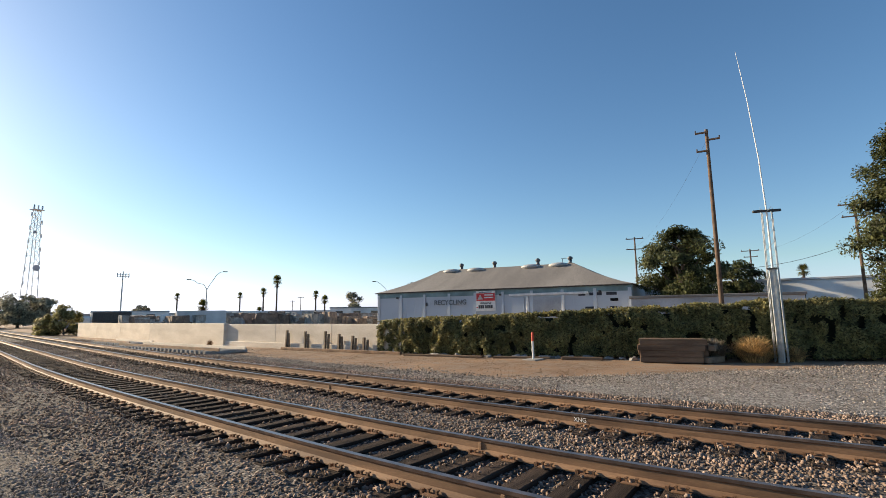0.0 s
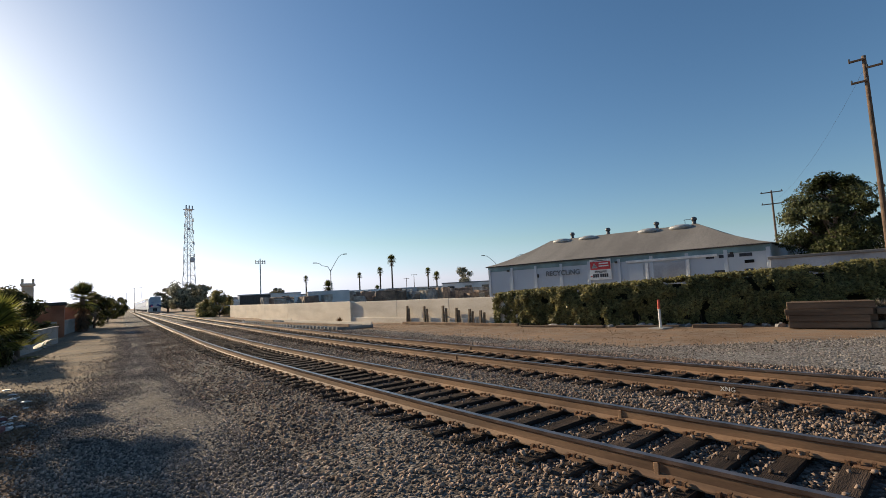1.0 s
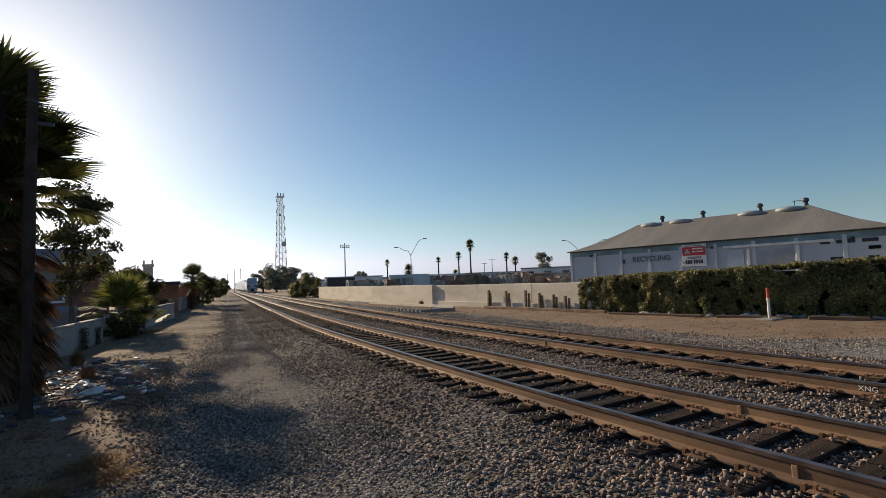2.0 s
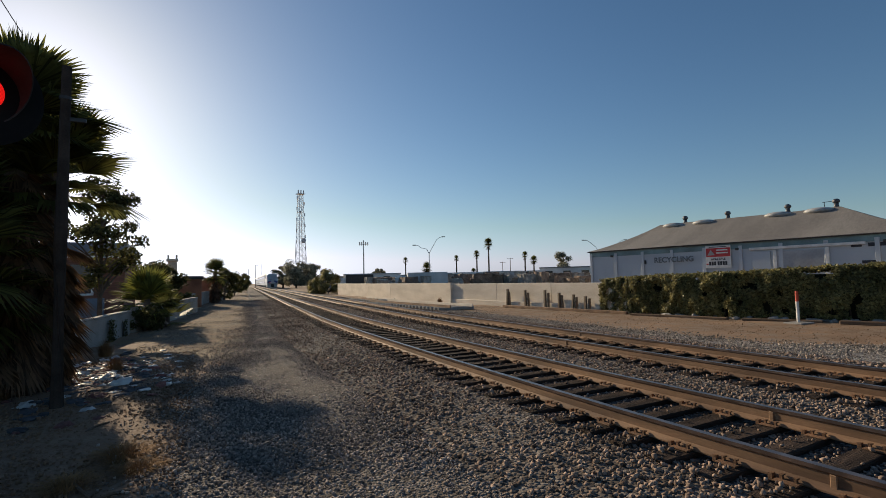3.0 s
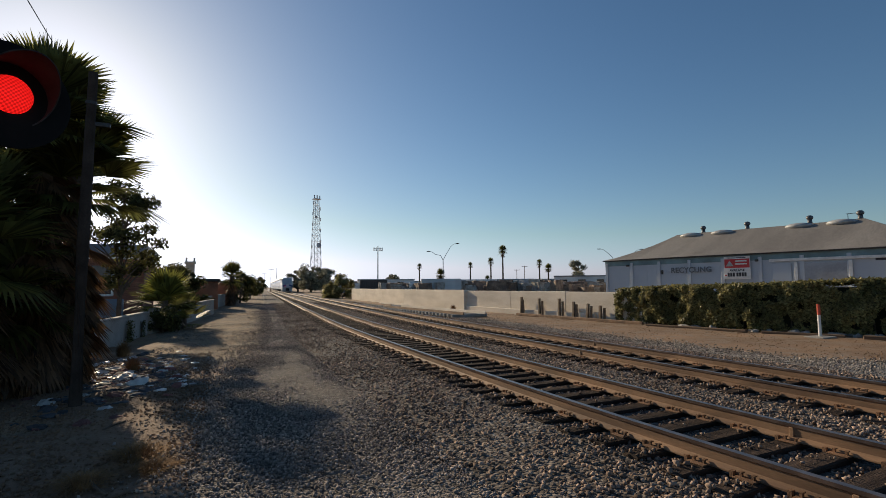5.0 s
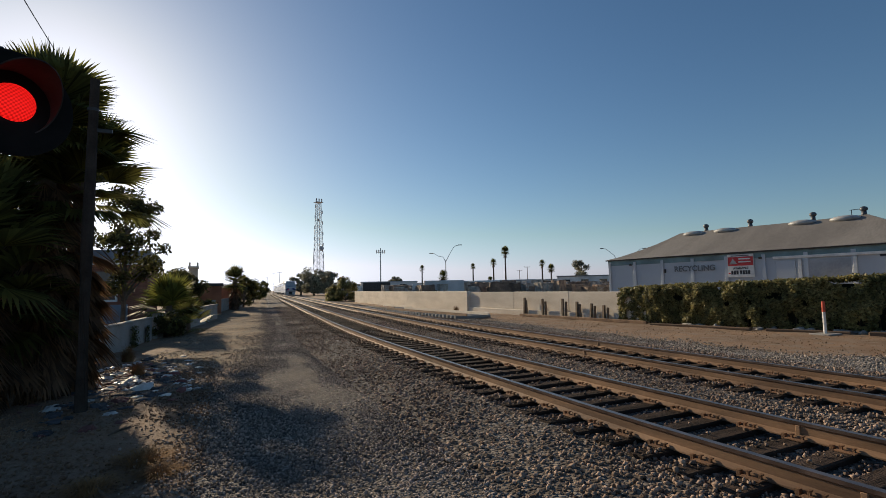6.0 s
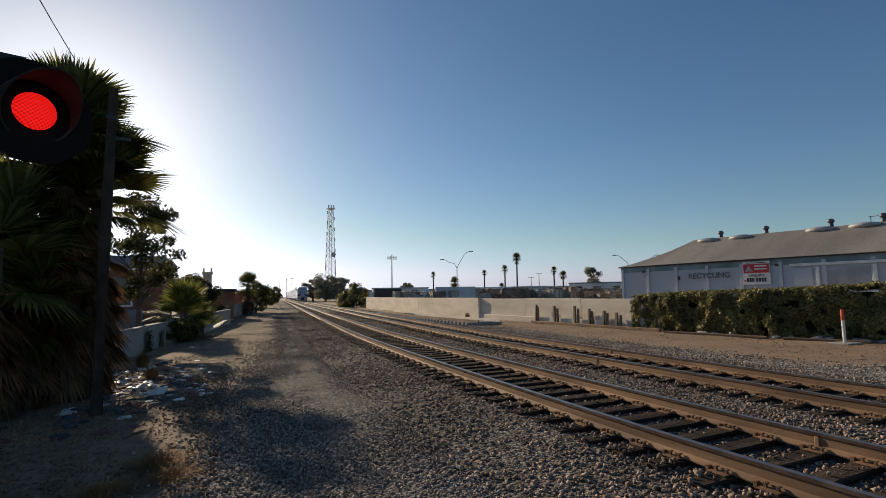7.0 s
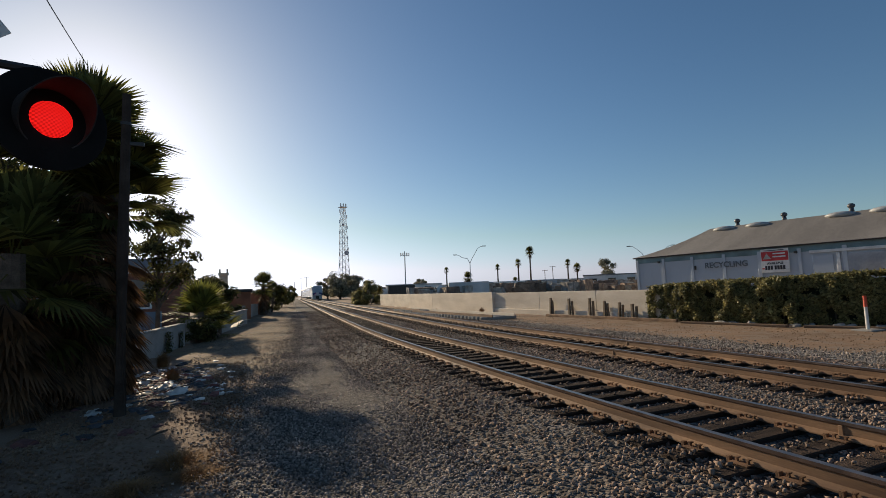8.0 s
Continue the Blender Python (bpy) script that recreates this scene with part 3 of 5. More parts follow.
wall_run("wall_block_distant", "distant grey block wall beyond the shrubs", [(-5.6, 36.0), (-3.9, 52.0), (-1.6, 80.0)], 1.15, 0.2, CONC_G, seams=6)


# old timber post pairs against the wall
def post_pair(x, y, h):
    t = thing("timber_post_pair", "pair of weathered dark timber posts against the concrete wall", "post", (x, y, GZ - 0.05), group="posts along the wall")
    for dx, dy, hh in ((0, 0, h), (0.06, -0.2, h * 0.86)):
        bm = boxm(0.12, 0.15 if dy == 0 else 0.1, hh, (dx, dy, 0), bevel=0.015, ry=random.uniform(-2, 2), rx=random.uniform(-5, 5))
        part("post", bm, STUB, t)
    return t


for x, y, h in ((13.15, 22.5, 1.15), (13.27, 20.7, 1.1), (13.4, 19.0, 1.12), (13.5, 17.9, 0.98), (13.57, 16.9, 0.9), (13.65, 16.0, 0.82)):
    post_pair(x - 0.12, y, h)


# old rails and timbers lying by the wall
def lying(name, label, category, p, q, w, h, material):
    L = math.hypot(q[0] - p[0], q[1] - p[1])
    ob = part(name, boxm(L, w, h, (0, 0, 0), bevel=min(w, h) * 0.2), material)
    ob.matrix_basis = pose((p[0] + q[0]) / 2, (p[1] + q[1]) / 2, GZ - 0.04, 0, 0, math.degrees(math.atan2(q[1] - p[1], q[0] - p[0])))
    return tagged(ob, label, category)


lying("old_rail", "old rusty rail lying in the dirt by the wall", "rail", (12.7, 22.5), (13.5, 13.2), 0.12, 0.16, RUST)
lying("old_timber", "weathered timber lying along the hedge foot", "timber", (13.3, 12.8), (14.2, 8.8), 0.25, 0.10, WOOD_DARK)
lying("old_timber", "weathered timber lying along the hedge foot", "timber", (14.3, 8.3), (15.2, 6.0), 0.22, 0.10, WOOD_DARK)
lying("old_timber", "pale short plank lying by the hedge", "timber", (15.2, 5.5), (15.7, 3.9), 0.2, 0.14, WOOD_DARK)


def rail_panel(x, y, rz, n):
    t = thing("track_panel", "stacked pale track panel lying beside the line", "track panel", (x, y, GZ), rz)
    for o in (-0.75, 0.75):
        part("rail", boxm(0.07, n * 0.5 + 0.8, 0.16, (o, 0, 0.16), bevel=0.01), CONC if o > 0 else RUST, t)
    for i in range(n):
        part("tie", boxm(2.4, 0.22, 0.17, (0, (i - n / 2 + 0.5) * 0.5, 0), bevel=0.01), CONC_G, t)
    return t


rail_panel(8.9, 28.0, 3, 24)
rail_panel(9.6, 39.5, 0, 14)


# ---- recycling building ----
DOME = mat("skylight_dome", (0.44, 0.44, 0.43), 0.5, 0, 0.25, 2, 20, 0.1, tint=(0.30, 0.30, 0.29))


VENTM = mat("dull_vent_metal", (0.13, 0.135, 0.145), 0.5, 0.4, 0.3, 4, 40, 0.1, tint=(0.07, 0.072, 0.08))


def building_main():
    p, q = Vector((41.15, 44.8, 0)), Vector((47.8, 13.3, 0))
    L = (q - p).length
    ang = math.degrees(math.atan2(q.y - p.y, q.x - p.x))
    t = thing("warehouse", "pale blue-grey metal warehouse with brown hipped roof and teal trim", "building", (p.x, p.y, GZ), ang)
    # local: x along the front, y into the building, front at y = 0
    D, H = 18.0, 5.0
    part("wall", boxm(L, 0.2, H, (L / 2, 0.1, -0.2), bevel=0.01), WALLP, t, "pale blue-grey painted front wall")
    part("wall", boxm(L, 0.2, H, (L / 2, D - 0.1, -0.2)), WALLP, t)
    for x in (0.1, L - 0.1):
        part("wall", boxm(0.2, D - 0.4, H, (x, D / 2, -0.2)), WALLP, t)
    part("fascia", boxm(L + 0.06, 0.06, 0.62, (L / 2, -0.035, H - 0.85)), TEAL, t, "teal band under the eave")
    part("gutter", boxm(L + 0.5, 0.22, 0.13, (L / 2, -0.2, H - 0.24), bevel=0.03), DARKM, t, "dark eave gutter")
    n = 9
    for i in range(n + 1):
        part("pilaster", boxm(0.34, 0.14, H - 0.3, (0.2 + (L - 0.4) * i / n, -0.075, -0.2), bevel=0.02), WALLP, t)
    # corrugation of the front
    for i in range(int(L / 1.2)):
        part("seam", boxm(0.03, 0.012, H - 1.2, (0.9 + i * 1.2, -0.006, -0.2)), WALLP, t)
    part("door_rail", boxm(9.0, 0.16, 0.26, (23.2, -0.12, 3.95), bevel=0.02), WHITE, t, "white sliding door rail")
    for x0 in (20.9, 25.0):
        part("door_post", boxm(0.28, 0.12, 3.95, (x0, -0.1, -0.1), bevel=0.02), WHITE, t)
    part("sliding_door", boxm(3.8, 0.1, 3.85, (22.95, -0.06, -0.1), bevel=0.02), FARG, t, "grey sliding door")
    part("sliding_door", boxm(1.6, 0.1, 3.85, (19.7, -0.06, -0.1), bevel=0.02), WALLP, t)
    # roof: a flared hip with sag, built as rings from eave to ridge
    bm = bmesh.new()
    ov = 0.35
    rings = []
    for k in range(7):
        f = k / 6
        ix = 5.6 * f
        jx = 8.2 * f
        iy = (D / 2 - 0.3) * f
        z = H - 0.12 + 3.4 * (f ** 1.3)
        pts = []
        for (xa, ya), (xb, yb) in ((((-ov + ix), -ov + iy), ((L + ov - jx), -ov + iy)), (((L + ov - jx), -ov + iy), ((L + ov - jx), D + ov - iy)), (((L + ov - jx), D + ov - iy), ((-ov + ix), D + ov - iy)), (((-ov + ix), D + ov - iy), ((-ov + ix), -ov + iy))):
            for j in range(6):
                pts.append(bm.verts.new((xa + (xb - xa) * j / 6, ya + (yb - ya) * j / 6, z + 0.03 * math.sin(xa * 1.3 + j))))
        rings.append(pts)
    for a, b in zip(rings, rings[1:]):
        for i in range(len(a)):
            bm.faces.new((a[i], a[(i + 1) % len(a)], b[(i + 1) % len(b)], b[i]))
    bm.faces.new(rings[-1])
    bm.faces.new(rings[0][::-1])
    roof = part("roof", bm, ROOF, t, "brown-grey felt hipped roof")
    for x in (7.2, 11.0, 18.9, 22.6):
        bm = bmesh.new()
        bmesh.ops.create_uvsphere(bm, u_segments=16, v_segments=8, radius=1, matrix=Matrix.Translation((x, D / 2 - 1.0, H + 3.02)) @ Matrix.Diagonal((1.35, 0.9, 0.36, 1)))
        part("skylight", bm, DOME, roof, "pale domed skylight", True)
    for x in (8.3, 13.4, 19.6, 23.9):
        bm = bmesh.new()
        cyl(bm, 0.26, 0.2, 0.6, (x, D / 2, H + 3.15))
        bmesh.ops.create_uvsphere(bm, u_segments=14, v_segments=8, radius=0.34, matrix=Matrix.Translation((x, D / 2, H + 3.95)) @ Matrix.Diagonal((1, 1, 0.8, 1)))
        part("ventilator", bm, VENTM, roof, "round metal turbine ventilator", True)
    bm = boxm(0.05, 0.05, 0.8, (22.9, D / 2, H + 3.2))
    box(bm, 0.9, 0.05, 0.05, (23.2, D / 2, H + 3.95))
    part("bracket", bm, DARKM, roof)
    fr = lambda x, z: Matrix.Translation((x, -0.16, z)) @ pose(0, 0, 0, 90, 0, 0)
    letters("lettering", "RECYCLING", 0.84, GREYINK, t, fr(8.72, 3.12), 0.006, bold=0.022)
    # company name and small writing: plain bars
    for x, w in ((26.6, 0.9), (27.7, 1.6), (29.5, 1.3)):
        part("name_bar", boxm(w * 0.82, 0.03, 0.32, (x + w / 2, -0.03, 3.75)), INK, t)
    for x, w in ((28.0, 1.6), (30.3, 0.9)):
        part("name_bar", boxm(w * 0.8, 0.03, 0.26, (x, -0.03, 2.3)), INK, t)
    part("wall_plate", boxm(0.8, 0.05, 0.3, (30.4, -0.04, 3.1)), BLACK, t, "small black wall plate")
    for x in (3.2, 17.6, 29.0):
        bm = boxm(0.3, 0.24, 0.22, (x, -0.16, H - 0.95), bevel=0.04)
        part("wall_lamp", bm, DARKM, t)
    part("vent_box", boxm(0.2, 0.12, 0.45, (7.6, -0.1, 3.0), bevel=0.02), DARKM, t)
    # estate sign fixed to the front
    sx, sz, sw, sh = 14.5, 2.3, 2.5, 2.35
    sg = thing("hoarding_sign", "square white and red estate sign fixed to the warehouse front", "sign")
    sg.matrix_world = t.matrix_world @ Matrix.Translation((sx, -0.15, sz))
    part("board", boxm(sw, 0.05, sh, (sw / 2, 0, 0), bevel=0.006), WHITE, sg, "white sign board")
    part("red_panel", boxm(sw - 0.12, 0.02, 0.92, (sw / 2, -0.035, sh - 1.18)), RED, sg, "red panel with a white emblem")
    bm = bmesh.new()
    a = [bm.verts.new(c) for c in ((0.2, -0.055, 1.35), (0.95, -0.055, 1.35), (0.55, -0.055, 1.95))]
    bm.faces.new(a)
    bmesh.ops.solidify(bm, geom=bm.faces, thickness=0.01)
    part("emblem", bm, WHITE, sg)
    for i, w in enumerate((1.1, 1.15)):
        part("writing_bar", boxm(w, 0.01, 0.13, (1.65, -0.05, 1.8 - i * 0.3)), WHITE, sg)
    part("writing_bar", boxm(1.7, 0.01, 0.07, (sw / 2, -0.03, 2.17)), INK, sg)
    letters("lettering", "AVAILABLE", 0.29, INK, sg, Matrix.Translation((sw / 2, -0.04, 0.82)) @ pose(0, 0, 0, 90, 0, 0), 0.004, "CENTER", 0.012)
    for i in range(7):
        part("number_bar", boxm(0.2, 0.01, 0.4, (0.42 + i * 0.25 + (0.1 if i > 2 else 0), -0.035, 0.28)), INK, sg)
    part("writing_bar", boxm(0.22, 0.01, 0.12, (0.16, -0.035, 0.35)), RED, sg)


building_main()

# low annexe and buildings beyond the hedge
def far_building(name, label, az, d, w, dep, h, rz, wall_m, roof_m, windows=0, parapet=0.25, doors=0):
    x, y = spot(az, d)
    t = thing(name, label, "building", (x, y, GZ), rz)
    part("wall", boxm(w, dep, h, (0, 0, -0.2), bevel=0.02), wall_m, t)
    part("roof", boxm(w + 0.3, dep + 0.3, parapet, (0, 0, h - 0.2), bevel=0.03), roof_m, t)
    for i in range(windows):
        wx = (i - (windows - 1) / 2) * w / max(windows, 1)
        wi = part("window", boxm(min(1.6, w / windows * 0.5), 0.1, 1.1, (wx, -dep / 2 - 0.02, h * 0.5)), GLASSD, t, "dark window")
        part("sill", boxm(min(1.7, w / windows * 0.55), 0.16, 0.08, (wx, -dep / 2 - 0.05, h * 0.5 - 0.1)), WHITE, wi)
    for i in range(doors):
        wx = (i - (doors - 1) / 2) * w / max(doors, 1) * 0.8
        part("roller_door", boxm(3.2, 0.1, 2.8, (wx, -dep / 2 - 0.03, -0.1)), FARG, t)
    return t


far_building("annexe", "low dark-roofed annexe beside the warehouse", 79.5, 56, 14, 9, 3.4, -76, FARG, ROOF)
far_building("long_depot", "long pale single-storey depot with roller doors", 86.5, 74, 34, 12, 5.4, -84, FARW, FARG, windows=3, doors=3)
far_building("white_store", "white flat-roofed storehouse beyond the concrete wall", 18.0, 128, 14, 10, 3.6, -14, FARW, FARG, windows=2)
far_building("grey_store", "long grey flat-roofed storehouse in the distance", 23.5, 148, 58, 14, 3.3, -22, FARG, FARG, windows=8)
far_building("grey_store", "long grey flat-roofed storehouse in the distance", 35.0, 150, 46, 14, 3.6, -33, FARW, FARG, windows=6)
far_building("white_hall", "white gabled hall behind the scrapyard", 41.5, 120, 16, 12, 3.9, -38, FARW, ROOFT, windows=4)
far_building("white_store", "white flat-roofed storehouse beyond the concrete wall", 15.2, 138, 6, 8, 3.2, -14, FARG, FARG)

# brick building and others on the path's side
def brick_house():
    t = thing("brick_building", "red-brown brick building with blue-grey fascia and white-trimmed window", "building", (-8.55, 31.5, GZ), 2)
    part("wall", boxm(12, 8, 4.0, (-6, 4, -0.2), bevel=0.02), BRICK, t, "red-brown brick wall")
    part("fascia", boxm(12.3, 8.3, 0.75, (-6, 4, 3.75), bevel=0.03), SLATE, t, "blue-grey roof fascia")
    part("trim", boxm(12.1, 0.12, 0.12, (-6, -0.06, 3.6)), WHITE, t)
    for x in (-2.6, -7.5):
        w = part("window", boxm(1.9, 0.1, 1.7, (x, -0.03, 1.5)), GLASSD, t, "dark window")
        part("frame", boxm(2.1, 0.08, 0.12, (x, -0.06, 1.38)), WHITE, w)
        part("frame", boxm(0.12, 0.08, 1.9, (x + 1.0, -0.06, 1.4)), WHITE, w)
    part("lower_panel", boxm(5.0, 0.1, 1.1, (-3.5, -0.04, 0.1)), SLATE, t)
    # brick courses
    course = mesh_of("brick_course", boxm(11.9, 0.02, 0.1, (0, 0, 0)), BRICK)
    for i in range(26):
        solid("brick_course", course, t, (-6, -0.008, 0.1 + i * 0.135))


brick_house()
far_building("orange_shed", "small orange-brown stucco shed beyond the wall", -1.9, 48, 3.2, 4, 2.55, 0, BRICKW, DARKM)
far_building("orange_shed", "long low brown shed beyond the wall", -0.3, 60, 3.5, 5, 2.5, 0, BRICKW, ROOF)
tw = thing("cream_tower", "cream stucco turret with small crown above the trees", "tower", (*spot(-2.7, 62), GZ))
part("shaft", boxm(0.9, 0.9, 4.7, (0, 0, -0.2), bevel=0.05), CREAM, tw)
part("crown", boxm(1.15, 1.15, 0.3, (0, 0, 4.5), bevel=0.05), CREAM, tw)
for x in (-0.4, 0.4):
    part("finial", boxm(0.2, 0.2, 0.5, (x, 0, 4.75), bevel=0.04), CREAM, tw)


# ---- plants ----
def hedge():
    line = [(13.85, 14.9), (14.75, 9.0), (16.4, 4.8), (17.9, 1.2), (19.3, -2.2), (21.2, -6.5), (24.0, -12.0)]
    t = thing("hedge", "long dense clipped green hedge with bare shaded foot", "hedge")
    rng = np.random.default_rng(11)
    P, N = [], []
    core = bmesh.new()
    acc = 0.0
    tot = sum(math.hypot(b[0] - a[0], b[1] - a[1]) for a, b in zip(line, line[1:]))
    for (x1, y1), (x2, y2) in zip(line, line[1:]):
        L = math.hypot(x2 - x1, y2 - y1)
        dx, dy = (x2 - x1) / L, (y2 - y1) / L
        nx_, ny_ = dy, -dx  # towards the line
        if nx_ > 0:
            nx_, ny_ = -nx_, -ny_
        n = int(L * 5200)
        s = rng.random(n) * (L + 0.5) - 0.25
        u = rng.random(n)
        top = 1.58 + 0.62 * np.clip((acc + s) / 18, 0, 1)
        bump = np.array([noise.noise(Vector(((acc + a) * 0.9, b * 2.4, 1.0))) for a, b in zip(s, u)]) * 0.26 + np.array([noise.noise(Vector(((acc + a) * 3.1, b * 6, 4.0))) for a, b in zip(s, u)]) * 0.16
        front = u < 0.68
        h = np.where(front, 0.10 + (top - 0.10) * (u / 0.68), top) + np.where(front, 0, bump * 0.5) + rng.normal(0, 0.04, n)
        back = np.where(front, 0.0, (u - 0.68) / 0.32 * 1.5)
        bul = np.where(front, 0.12 * np.sin(np.clip(h / 2.2, 0, 1) * np.pi) + bump, 0.05) + rng.normal(0, 0.04, n)
        gap = np.array([noise.noise(Vector(((acc + a) * 2.3, b * 5.5, 8.0))) for a, b in zip(s, u)])
        ok = (gap + 0.25 * rng.random(n) > -0.12) | ~front
        s, u, h, back, bul, front = s[ok], u[ok], h[ok], back[ok], bul[ok], front[ok]
        P.append(np.stack([x1 + dx * s + nx_ * (bul - back), y1 + dy * s + ny_ * (bul - back), GZ + h], 1))
        N.append(np.stack([np.where(front, nx_, 0.0), np.where(front, ny_, 0.0), np.where(front, 0.45, 1.0)], 1))
        ang = math.degrees(math.atan2(dy, dx))
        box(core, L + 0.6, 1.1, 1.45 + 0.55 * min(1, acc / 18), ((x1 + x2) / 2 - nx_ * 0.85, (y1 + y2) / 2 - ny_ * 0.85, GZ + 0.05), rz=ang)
        acc += L
    # the open end of the hedge
    n = 6000
    h = rng.uniform(0.1, 1.65, n)
    P.append(np.stack([13.85 + rng.uniform(0, 1.5, n), 14.9 + 0.1 + rng.normal(0, 0.12, n) + 0.15 * np.sin(h * 3), GZ + h], 1))
    N.append(np.tile((-0.3, 1.0, 0.4), (n, 1)))
    # near-black boxes stand in for the shade behind the leaf gaps
    part("shade_core", core, INNER, t)
    leaves("foliage", np.concatenate(P), np.concatenate(N), 0.125, 0.072, LEAF_HEDGE, t, rng)
    bm = bmesh.new()
    for i in range(90):
        f = i / 90 * (len(line) - 1.001)
        k = int(f)
        x = line[k][0] + (line[k + 1][0] - line[k][0]) * (f - k) + 0.25
        y = line[k][1] + (line[k + 1][1] - line[k][1]) * (f - k)
        rod(bm, (x, y, GZ - 0.05), (x + random.uniform(-0.1, 0.1), y + random.uniform(-0.1, 0.1), GZ + 0.6), 0.03, 0.02, 5)
    tagged(part("stems", bm, BARK, t), kind="stuff")


hedge()


def tree(name, label, x, y, height, trunk_h, crown, n_leaf, leaf_len, leaf_m, seed, trunk_r=0.16, clumps=26, flat=1.0, gaps=0.55, z0=GZ):
    """A tapered trunk with limbs, and leaf clumps at the limbs' ends."""
    rng = np.random.default_rng(seed)
    rr = random.Random(seed)
    t = thing(name, label, "tree", (x, y, z0))
    bm = bmesh.new()
    lean = rr.uniform(-0.1, 0.1)
    top = height - crown * 0.7
    tube(bm, [(0, 0, -0.2), (lean * 0.3, 0, trunk_h * 0.5), (lean, 0.05, trunk_h), (lean * 1.5, 0, top)], [trunk_r, trunk_r * 0.8, trunk_r * 0.6, trunk_r * 0.2])
    P = []
    for i in range(clumps):
        a = rr.uniform(0, 2 * math.pi)
        zz = rr.uniform(trunk_h * 0.95, height - 0.15 * crown)
        f = (zz - trunk_h * 0.9) / (height - trunk_h * 0.9)
        rad = crown * math.sqrt(max(0.05, 1 - (2 * f - 0.85) ** 2)) * rr.uniform(0.35, 1.0) * flat
        c = Vector((lean + rad * math.cos(a), rad * math.sin(a), zz))
        s = Vector((lean, 0, max(trunk_h * 0.7, zz - rad * 0.9 - 0.2)))
        tube(bm, [s, (s + c) / 2 + Vector((0, 0, 0.05)), c], [trunk_r * 0.35, trunk_r * 0.22, trunk_r * 0.08], 5)
        m = n_leaf // clumps
        q = rng.normal(0, 1, (m, 3))
        q *= (crown * 0.30 * rr.uniform(0.6, 1.25) * rng.random(m)[:, None] ** gaps) / (np.linalg.norm(q, axis=1)[:, None] + 1e-9)
        q[:, 2] *= 0.75
        P.append(np.array(c)[None] + q)
    P = np.concatenate(P)
    part("trunk", bm, BARK, t)
    ctr = np.array((lean, 0, (trunk_h + height) / 2))
    N = P - ctr
    N /= np.linalg.norm(N, axis=1)[:, None] + 1e-9
    N[:, 2] += 0.3
    leaves("crown", P, N, leaf_len, leaf_len * 0.55, leaf_m, t, rng)
    return t


def fan_frond(rng, base, direction, stalk, blade, n=26, spread=2.5, droop=0.25):
    """The corners and faces of one fan-shaped frond: narrow leaflets from one hub."""
    d = Vector(direction).normalized()
    up = Vector((0, 0, 1))
    side = d.cross(up)
    if side.length < 0.05:
        side = Vector((1, 0, 0))
    side.normalize()
    nrm = side.cross(d).normalized()
    hub = Vector(base) + d * stalk - Vector((0, 0, droop * stalk * 0.3))
    vs, fs = [], []
    w = 0.012
    k = len(vs)
    vs += [Vector(base) + side * w, Vector(base) - side * w, hub - side * w, hub + side * w]
    fs.append((0, 1, 2, 3))
    for i in range(n):
        a = (i / (n - 1) - 0.5) * spread
        L = blade * (0.72 + 0.28 * math.cos(a)) * rng.uniform(0.9, 1.08)
        l = d * math.cos(a) + side * math.sin(a) + nrm * (0.12 * math.cos(a))
        perp = (side * math.cos(a) - d * math.sin(a)) * (blade * 0.038)
        mid = hub + l * L * 0.6
        tip = hub + l * L - Vector((0, 0, droop * L * 0.45)) + Vector((rng.uniform(-1, 1), rng.uniform(-1, 1), 0)) * 0.02
        k = len(vs)
        vs += [hub + perp * 0.25, hub - perp * 0.25, mid - perp, mid + perp, tip]
        fs.append((k, k + 1, k + 2, k + 3))
        fs.append((k + 3, k + 2, k + 4, k + 4))
    return vs, fs


def fronds_mesh(name, specs, material, seed):
    rng = random.Random(seed)
    V, Q = [], []
    for base, direction, stalk, blade, n, spread, droop in specs:
        vs, fs = fan_frond(rng, base, direction, stalk, blade, n, spread, droop)
        o = len(V)
        V += [tuple(v) for v in vs]
        Q += [[o + i for i in dict.fromkeys(f)] for f in fs]
    me = bpy.data.meshes.new(name)
    me.from_pydata(V, [], Q)
    me.materials.append(material)
    return me


